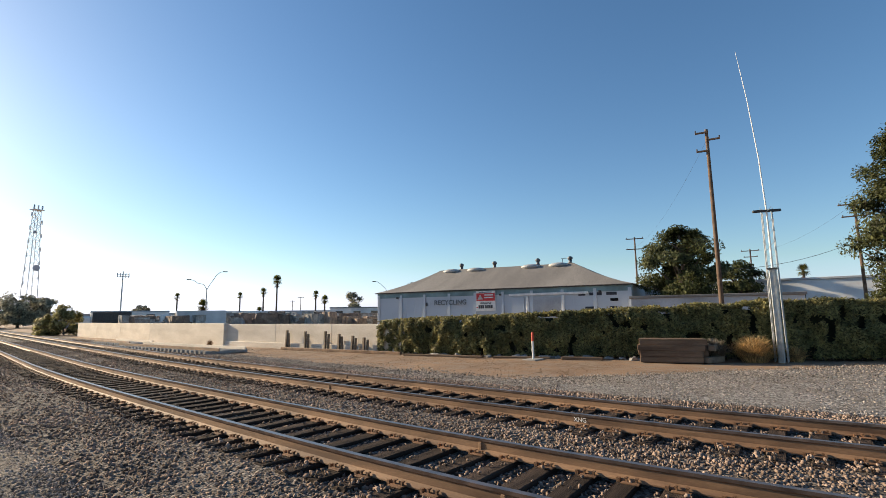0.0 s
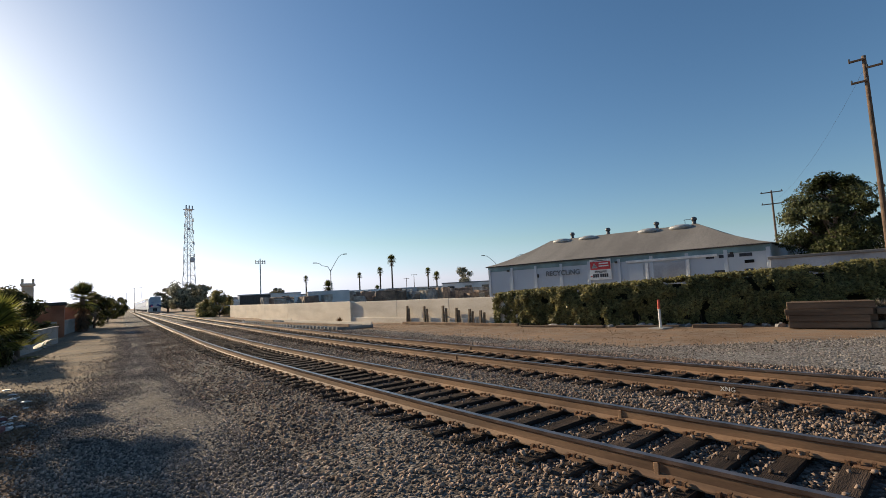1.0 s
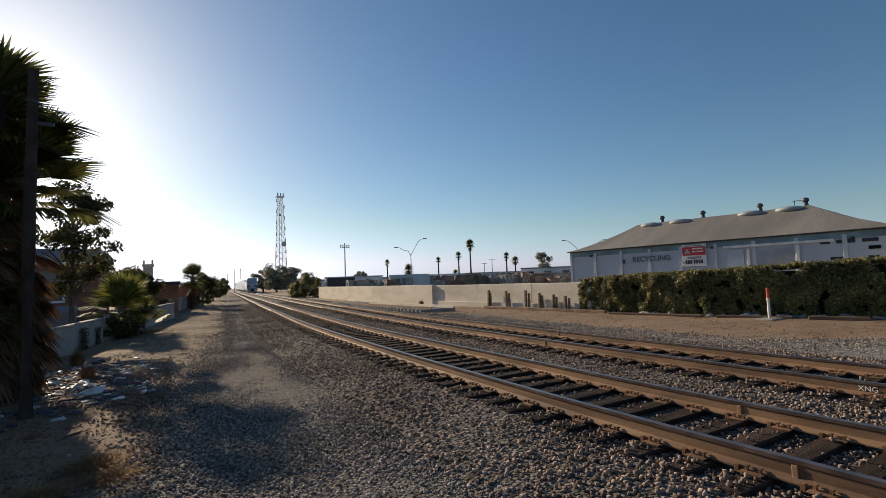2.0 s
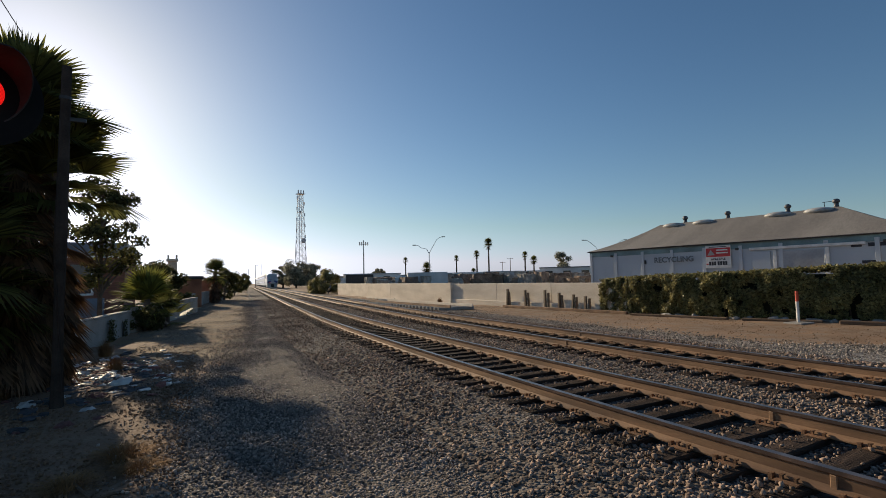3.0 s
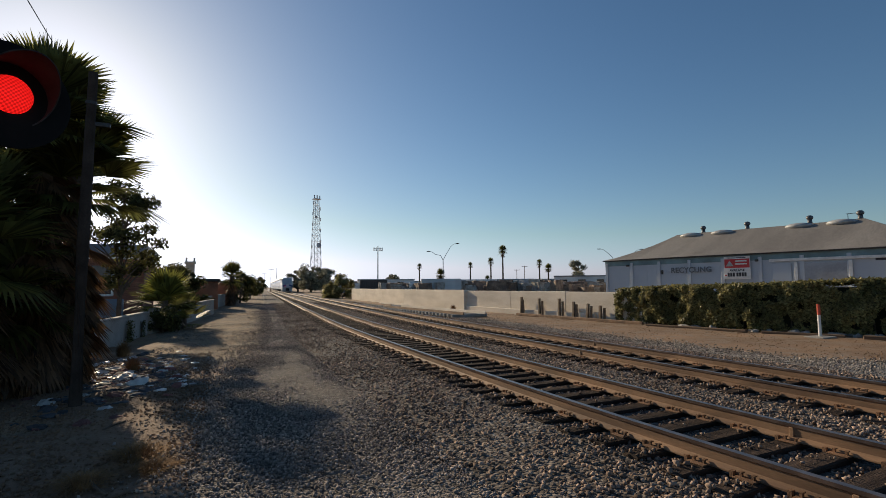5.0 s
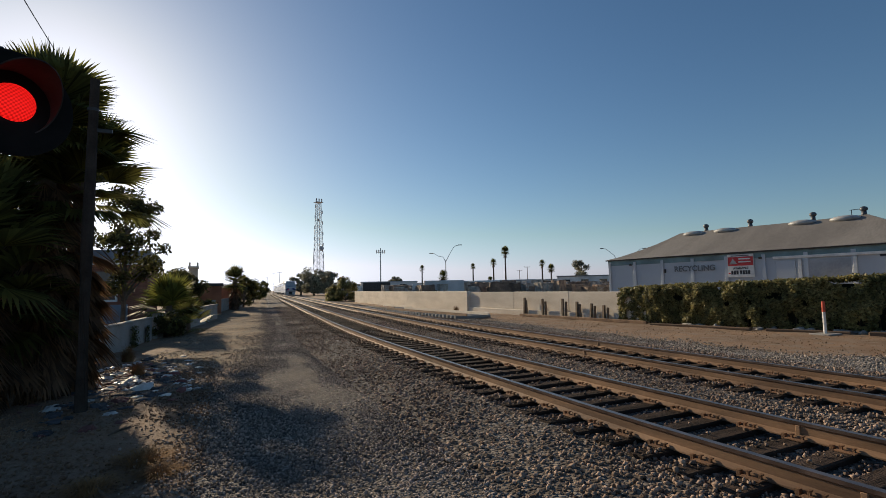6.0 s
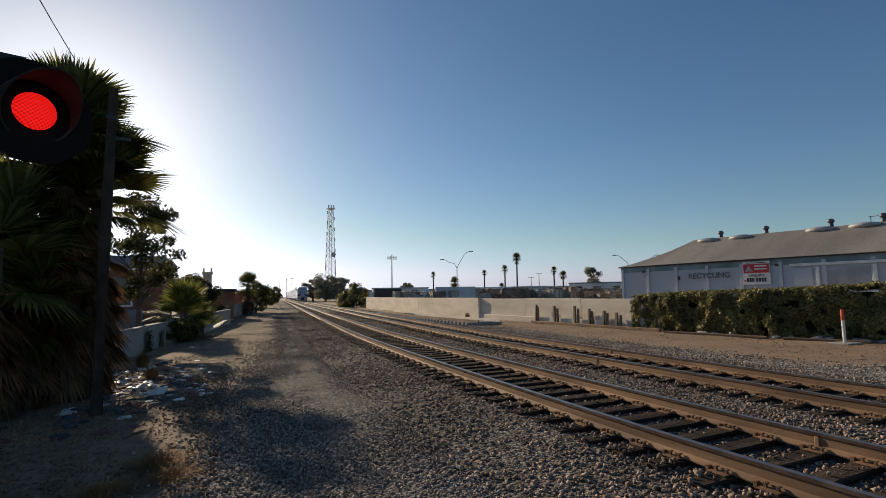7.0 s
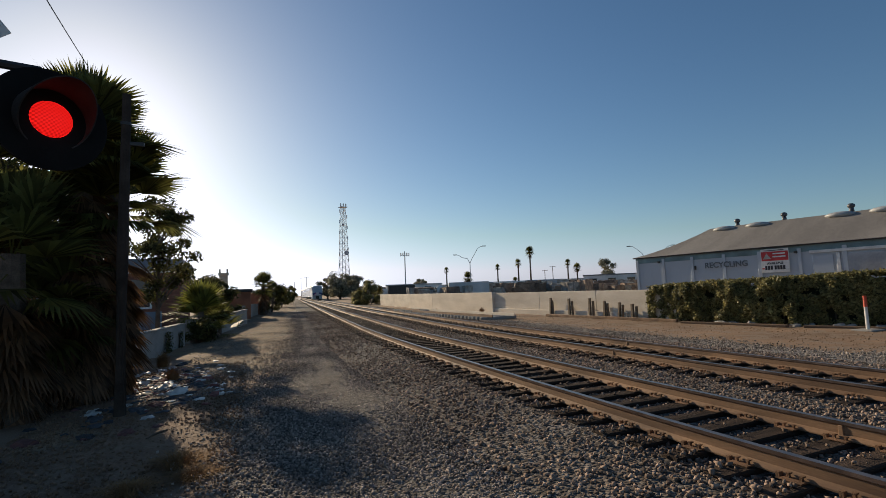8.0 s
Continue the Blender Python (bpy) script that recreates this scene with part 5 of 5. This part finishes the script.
# crossing signal close to the standing point
def crossing_signal():
    t = thing("crossing_signal", "black railway crossing signal with red flashing lamps", "railway signal", (-5.72, -0.80, GZ))
    part("mast", cyl(bmesh.new(), 0.065, 0.065, 3.8, (0, 0, -0.05), n=16), GREYM, t, "silver steel mast")
    part("base", cyl(bmesh.new(), 0.2, 0.12, 0.35, (0, 0, -0.05), n=16), DARKM, t)
    az = radians(142)
    ax = Vector((math.sin(az), math.cos(az), 0))
    side = Vector((ax.y, -ax.x, 0))
    hz = 2.74

    def head(name, o, face, lit):
        q = (face).to_track_quat("Z", "Y").to_matrix().to_4x4()
        m = Matrix.Translation(o) @ q
        bm = bmesh.new()
        cyl(bm, 0.245, 0.245, 0.02, n=40)
        b = part(name, bm, BLACK, t, "black round lamp backing")
        b.matrix_basis = m
        bm = bmesh.new()
        cyl(bm, 0.07, 0.14, 0.18, (0, 0, -0.18), n=24)
        part("housing", bm, BLACK, b)
        bm = bmesh.new()
        n = 36
        up = q.to_3x3().inverted() @ Vector((0, 0, 1))
        rot = math.atan2(up.y, up.x)
        rings = []
        for rad in (0.152, 0.146):
            lo, hi = [], []
            for i in range(n + 1):
                a = rot - radians(150) + radians(300) * i / n
                dep = 0.25 * (0.04 + 0.96 * math.cos((a - rot) / 2.05) ** 3)
                lo.append(bm.verts.new((rad * math.cos(a), rad * math.sin(a), 0.02)))
                hi.append(bm.verts.new((rad * math.cos(a), rad * math.sin(a), dep)))
            rings.append((lo, hi))
        for i in range(n):
            bm.faces.new((rings[0][0][i], rings[0][0][i + 1], rings[0][1][i + 1], rings[0][1][i]))
            bm.faces.new((rings[1][1][i], rings[1][1][i + 1], rings[1][0][i + 1], rings[1][0][i]))
            bm.faces.new((rings[0][1][i], rings[0][1][i + 1], rings[1][1][i + 1], rings[1][1][i]))
        part("hood", bm, HOOD, b, "black lamp hood")
        bm = bmesh.new()
        bmesh.ops.create_uvsphere(bm, u_segments=28, v_segments=14, radius=0.088, matrix=Matrix.Translation((0, 0, 0.02)) @ Matrix.Diagonal((1, 1, 0.5, 1)))
        part("lens", bm, LENS if lit else RED, b, "glowing red lens" if lit else "dark red lens", True)

    h1 = Vector((0.435, 0.105, hz))
    head("lamp_backing", h1, ax, True)
    head("lamp_backing", Vector((-0.335, -0.085, hz)), ax, False)
    part("crossarm", rod(bmesh.new(), (-0.36, -0.12, hz + 0.0), (0.42, 0.12, hz + 0.0) , 0.03), DARKM, t)
    part("bracket", rod(bmesh.new(), (0, 0, hz + 0.24), (0.4, 0.1, hz + 0.24), 0.022), DARKM, t)
    for s in (-1, 1):
        part("crossbuck_blade", boxm(0.9, 0.012, 0.2, (0, 0, 0), bevel=0.002), WHITE, t, "white crossbuck blade").matrix_basis = Matrix.Translation((-0.1, 0.0, 3.45)) @ pose(0, 0, 0, 0, 0, 45) @ pose(0, -0.08 - 0.02 * s, 0, 0, 45 * s, 0) @ Matrix.Translation((0, 0, -0.11))
    part("sign_plate", boxm(0.34, 0.012, 0.24, (0.0, 0, 0), bevel=0.002), WHITE, t, "white plate below the lamps").matrix_basis = Matrix.Translation((0.02, -0.06, 2.34)) @ pose(0, 0, 0, 0, 0, 45)


crossing_signal()


# ---- distance ----
# tower white, lightened to carry the haze of the distance in its colour
TOWERW = mat("hazed_tower_white", (0.82, 0.82, 0.80), 0.55, 0, 0.15, 0.5, 10, 0.05, tint=(0.66, 0.66, 0.65))


def lattice_tower():
    x, y = spot(10.1, 258)
    t = thing("lattice_tower", "tall white lattice telecom tower with dishes and antennas", "tower", (x, y, GZ), 20)
    H = 47.0
    w0, w1 = 2.35, 0.95
    for sx, sy in ((-1, -1), (1, -1), (1, 1), (-1, 1)):
        part("leg", rod(bmesh.new(), (sx * w0, sy * w0, 0), (sx * w1, sy * w1, H), 0.16, 0.12, 6), TOWERW, t)
    n = 15
    for i in range(n):
        za, zb = H * i / n, H * (i + 1) / n
        wa, wb = w0 + (w1 - w0) * i / n, w0 + (w1 - w0) * (i + 1) / n
        for k in range(4):
            c = ((-1, -1), (1, -1), (1, 1), (-1, 1))
            a, b = c[k], c[(k + 1) % 4]
            bm = bmesh.new()
            rod(bm, (a[0] * wa, a[1] * wa, za), (b[0] * wb, b[1] * wb, zb), 0.07, n=4)
            rod(bm, (b[0] * wa, b[1] * wa, za), (a[0] * wb, a[1] * wb, zb), 0.07, n=4)
            rod(bm, (a[0] * wa, a[1] * wa, za), (b[0] * wa, b[1] * wa, za), 0.07, n=4)
            part("brace", bm, TOWERW, t)
    rr = random.Random(2)
    for i in range(12):
        z = H * (0.28 + 0.06 * i)
        s = -1 if i % 2 else 1
        wz = w0 + (w1 - w0) * z / H
        part("antenna", boxm(0.5, 0.35, 1.7, (s * (wz + 0.9), -0.3, z), bevel=0.05), TOWERW, t)
        part("antenna_arm", rod(bmesh.new(), (s * wz, -0.3, z + 0.8), (s * (wz + 0.9), -0.3, z + 0.8), 0.07, n=5), TOWERW, t)
    part("dish", cyl(bmesh.new(), 1.25, 1.25, 0.5, (0.3, -w1 - 1.2, H * 0.49), rx=90, n=20), FARG, t, "round grey microwave dish")
    part("dish", cyl(bmesh.new(), 0.6, 0.6, 0.4, (-1.3, -w1 - 1.0, H * 0.8), rx=90, n=16), FARG, t)
    part("top_platform", boxm(3.6, 3.6, 0.3, (0, 0, H)), TOWERW, t)
    for s in (-1.5, 0, 1.5):
        part("top_antenna", boxm(0.45, 0.35, 1.9, (s, -0.6, H + 0.2)), FARG, t)


lattice_tower()
ml = thing("cell_pole", "slim grey pole with a cross of antennas at its top", "antenna pole", (*spot(17.15, 150), GZ))
part("pole", cyl(bmesh.new(), 0.22, 0.14, 14.4, (0, 0, -0.2)), GREYM, ml)
for z in (12.8, 13.3):
    part("antenna_bar", boxm(2.8, 0.12, 0.12, (0, 0, z)), GREYM, ml)
for sx in (-1.3, -0.6, 0.6, 1.3):
    part("antenna", boxm(0.25, 0.2, 1.1, (sx, -0.15, 12.6)), FARW, ml)


def street_lamp(az, d, h, arms, rz, label):
    t = thing("street_lamp", label, "street lamp", (*spot(az, d), GZ), rz)
    part("pole", cyl(bmesh.new(), 0.12, 0.08, h * 0.78, (0, 0, -0.1)), GREYM, t)
    for s, up in arms:
        bm = bmesh.new()
        tube(bm, [(0, 0, h * 0.74), (s * 0.5, 0, h * 0.84), (s * 1.6, 0, h * 0.95 + up), (s * 2.2, 0, h + up), (s * 2.9, 0, h + 0.1 + up)], [0.07, 0.06, 0.055, 0.05, 0.05], 6)
        a = part("arm", bm, GREYM, t)
        part("lamp_head", boxm(0.8, 0.3, 0.16, (s * 3.0, 0, h + 0.04 + up), bevel=0.05), DARKM, a)


street_lamp(24.8, 100, 9.6, ((-1, -0.8), (1, 0.8)), -25, "tall double-armed street lamp in the distance")
street_lamp(44.2, 110, 9.4, ((-1, 0),), -45, "street lamp arm showing over the warehouse roof")
street_lamp(45.6, 118, 9.6, ((1, 0),), -45, "street lamp arm showing over the warehouse roof")


# scrapyard beyond the concrete wall: bales, heaps, trucks
def bale_mesh(seed, m):
    bm = bmesh.new()
    bmesh.ops.create_cube(bm, size=1)
    bmesh.ops.subdivide_edges(bm, edges=bm.edges, cuts=4, use_grid_fill=True)
    for v in bm.verts:
        k = 1 + 0.16 * noise.noise(v.co * 2.3 + Vector((seed * 7, 0, 0))) + 0.1 * noise.noise(v.co * 6 + Vector((0, seed * 3, 0)))
        v.co = v.co * k
        v.co.z += 0.5
    return mesh_of("bale", bm, m)


BALES = [bale_mesh(i, SCRAP if i % 2 else SCRAPW) for i in range(6)]
rr = random.Random(77)
for i in range(240):
    az = rr.uniform(18.0, 42.5)
    d = rr.uniform(72, 104)
    k = rr.randrange(6)
    ob = new("scrap_bale", BALES[k])
    s = rr.uniform(1.2, 2.2)
    ob.matrix_basis = pose(*spot(az, d), GZ, 0, 0, rr.uniform(0, 360)) @ Matrix.Diagonal((s * 1.3, s, rr.uniform(1.4, 2.5) * (1.1 if 26 < az < 38 else 0.95), 1))
    tagged(ob, "rough brown bale of compressed scrap in the yard" if k % 2 else "pale bale of compressed paper in the yard", "scrap bale", group="scrapyard bales")


def truck(az, d, rz, label, body_m, L=6.0, H=2.1):
    t = thing("box_truck", label, "truck", (*spot(az, d), GZ), rz)
    part("cargo_box", boxm(L, 2.3, H, (0.4, 0, 0.8), bevel=0.05), body_m, t)
    c = part("cab", boxm(1.8, 2.1, 1.9, (-L / 2 - 0.6, 0, 0.5), bevel=0.2), WHITE, t)
    part("windscreen", boxm(0.06, 1.8, 0.7, (-L / 2 - 1.49, 0, 1.5)), GLASSD, c)
    for x in (-L / 2 - 0.5, L / 2 - 0.8):
        for y in (-1.0, 1.0):
            w = part("wheel", cyl(bmesh.new(), 0.45, 0.45, 0.28, (x, y + 0.14, 0.42), rx=90, n=16), BLACK, t)
            part("rim", cyl(bmesh.new(), 0.22, 0.22, 0.3, (x, y + 0.15, 0.42), rx=90, n=12), GREYM, w)


truck(24.2, 74, -20, "white box truck parked in the scrapyard", FARW)
truck(29.0, 80, -30, "pale box truck parked in the scrapyard", WHITE, 5.0, 2.0)
truck(33.0, 82, -36, "grey box truck parked in the scrapyard", FARG)
truck(16.4, 92, -14, "dark truck parked beside the white storehouse", DARKM, 5.0, 2.2)


# ---- train ----
def along(y):
    """The second track's centre and its heading at y."""
    return (T2 + 0.7525 + bend(y), y, 0.0), heading(y)


def bogie(parent, x0, n=2, r=0.5):
    b = part("bogie", boxm(2.0, 0.9 + 1.4 * (n - 1), 0.45, (0, x0, 0.45), bevel=0.05), DARKM, parent)
    for i in range(n):
        for sx in (-0.75, 0.75):
            part("wheel", cyl(bmesh.new(), r, r, 0.13, (sx - 0.065, x0 + (i - (n - 1) / 2) * 1.9, r), ry=90, n=18), DARKM, b)


def locomotive(y):
    pl, hd = along(y)
    t = thing("locomotive", "silver and blue diesel locomotive with red tail lamp", "locomotive", pl, hd)
    L, Wd, H = 17.7, 3.0, 4.5
    # side outline of the nose, swept over the width
    prof = [(0.0, 1.05), (-0.18, 1.6), (-0.05, 2.55), (0.55, 3.05), (1.25, 4.2), (1.9, 4.42), (3.2, 4.45), (L, 4.3), (L, 1.0)]
    bm = bmesh.new()
    cols = []
    for x, inset in ((-Wd / 2, 0.22), (-Wd / 2 + 0.25, 0.0), (Wd / 2 - 0.25, 0.0), (Wd / 2, 0.22)):
        cols.append([bm.verts.new((x, yy + (inset if yy < 2 else 0), z - (inset if z > 4 else 0))) for yy, z in prof])
    k = len(prof)
    for a, b in zip(cols, cols[1:]):
        for i in range(k):
            bm.faces.new((a[i], b[i], b[(i + 1) % k], a[(i + 1) % k]))
    bm.faces.new(cols[0])
    bm.faces.new(cols[-1][::-1])
    bmesh.ops.recalc_face_normals(bm, faces=bm.faces)
    body = part("body", bm, SILVER, t, "silver body")
    part("roof_panel", boxm(2.5, 13.5, 0.16, (0, 10.2, 4.32), bevel=0.05), ROOFT, body)
    part("pilot", boxm(2.7, 0.9, 0.95, (0, 0.35, 0.2), bevel=0.12), SILVER, t, "silver pilot below the nose")
    part("coupler", boxm(0.5, 0.7, 0.45, (0, -0.3, 0.55), bevel=0.06), DARKM, t)
    part("coupler_pocket", boxm(0.95, 0.1, 0.8, (0, -0.12, 0.42), bevel=0.03), BLACK, t)
    part("windscreen", boxm(2.35, 0.06, 1.15, (0, 0.66, 3.08), rx=-31, bevel=0.02), GLASSD, body, "dark sloped windscreen")
    for s in (-1, 1):
        part("nose_stripe", boxm(1.05, 0.05, 0.5, (s * 0.85, -0.16, 1.75), rx=6, ry=s * 22, bevel=0.02), BLUE, body, "blue nose stripe")
        part("headlight", cyl(bmesh.new(), 0.13, 0.13, 0.1, (s * 1.05, -0.1, 1.85), rx=90, n=14), GLASSD, body)
        part("side_window", boxm(0.05, 0.7, 0.7, (s * 1.5, 2.4, 3.0)), GLASSD, body)
        part("side_stripe", boxm(0.03, 11.5, 0.9, (s * 1.5, 9.5, 2.1)), BLUE if s > 0 else WHITE, body)
        part("fuel_tank", boxm(0.5, 4.6, 0.75, (s * 1.1, 8.8, 0.35), bevel=0.08), SILVER, t)
        for i in range(4):
            part("grille", boxm(0.05, 1.1, 0.7, (s * 1.5, 6.0 + i * 2.2, 3.4)), DARKM, body)
    part("tail_lamp", cyl(bmesh.new(), 0.11, 0.11, 0.1, (-0.7, -0.12, 1.85), rx=90, n=14), LENS, body, "glowing red tail lamp")
    part("number_panel", boxm(0.7, 0.05, 0.22, (-0.55, 0.1, 2.62), rx=-40), BLUE, body)
    bogie(t, 3.2)
    bogie(t, 14.2)


def coach(y, i):
    pl, hd = along(y)
    t = thing("passenger_coach", "silver bi-level passenger coach with a blue window band", "train coach", pl, hd, group="coaches of the train")
    L = 25.9
    bm = boxm(3.05, L - 0.7, 3.85, (0, L / 2, 0.75), bevel=0.16)
    body = part("body", bm, SILVER, t)
    part("roof", boxm(2.7, L - 1.0, 0.2, (0, L / 2, 4.56), bevel=0.08), ROOFT, body)
    for s in (-1, 1):
        part("window_band", boxm(0.03, L - 3.0, 0.75, (s * 1.53, L / 2, 3.2)), BLUE, body, "dark blue window band")
        for k in range(9):
            part("window", boxm(0.05, 1.5, 0.55, (s * 1.535, 3.2 + k * 2.44, 3.3)), GLASSD, body)
        for k in range(4):
            part("window", boxm(0.05, 1.0, 0.5, (s * 1.53, 5.0 + k * 4.4, 1.6)), GLASSD, body)
        part("door", boxm(0.05, 1.1, 1.9, (s * 1.53, L / 2, 0.85)), FARW, body)
    part("end_door", boxm(0.9, 0.06, 2.0, (0, 0.34, 2.2)), DARKM, body)
    part("diaphragm", boxm(1.5, 0.7, 2.4, (0, 0.0, 2.0), bevel=0.05), BLACK, t)
    bogie(t, 3.4)
    bogie(t, L - 3.4)


TRAIN_Y = 150.0
locomotive(TRAIN_Y)
for i in range(6):
    coach(TRAIN_Y + 18.1 + i * 26.2, i)
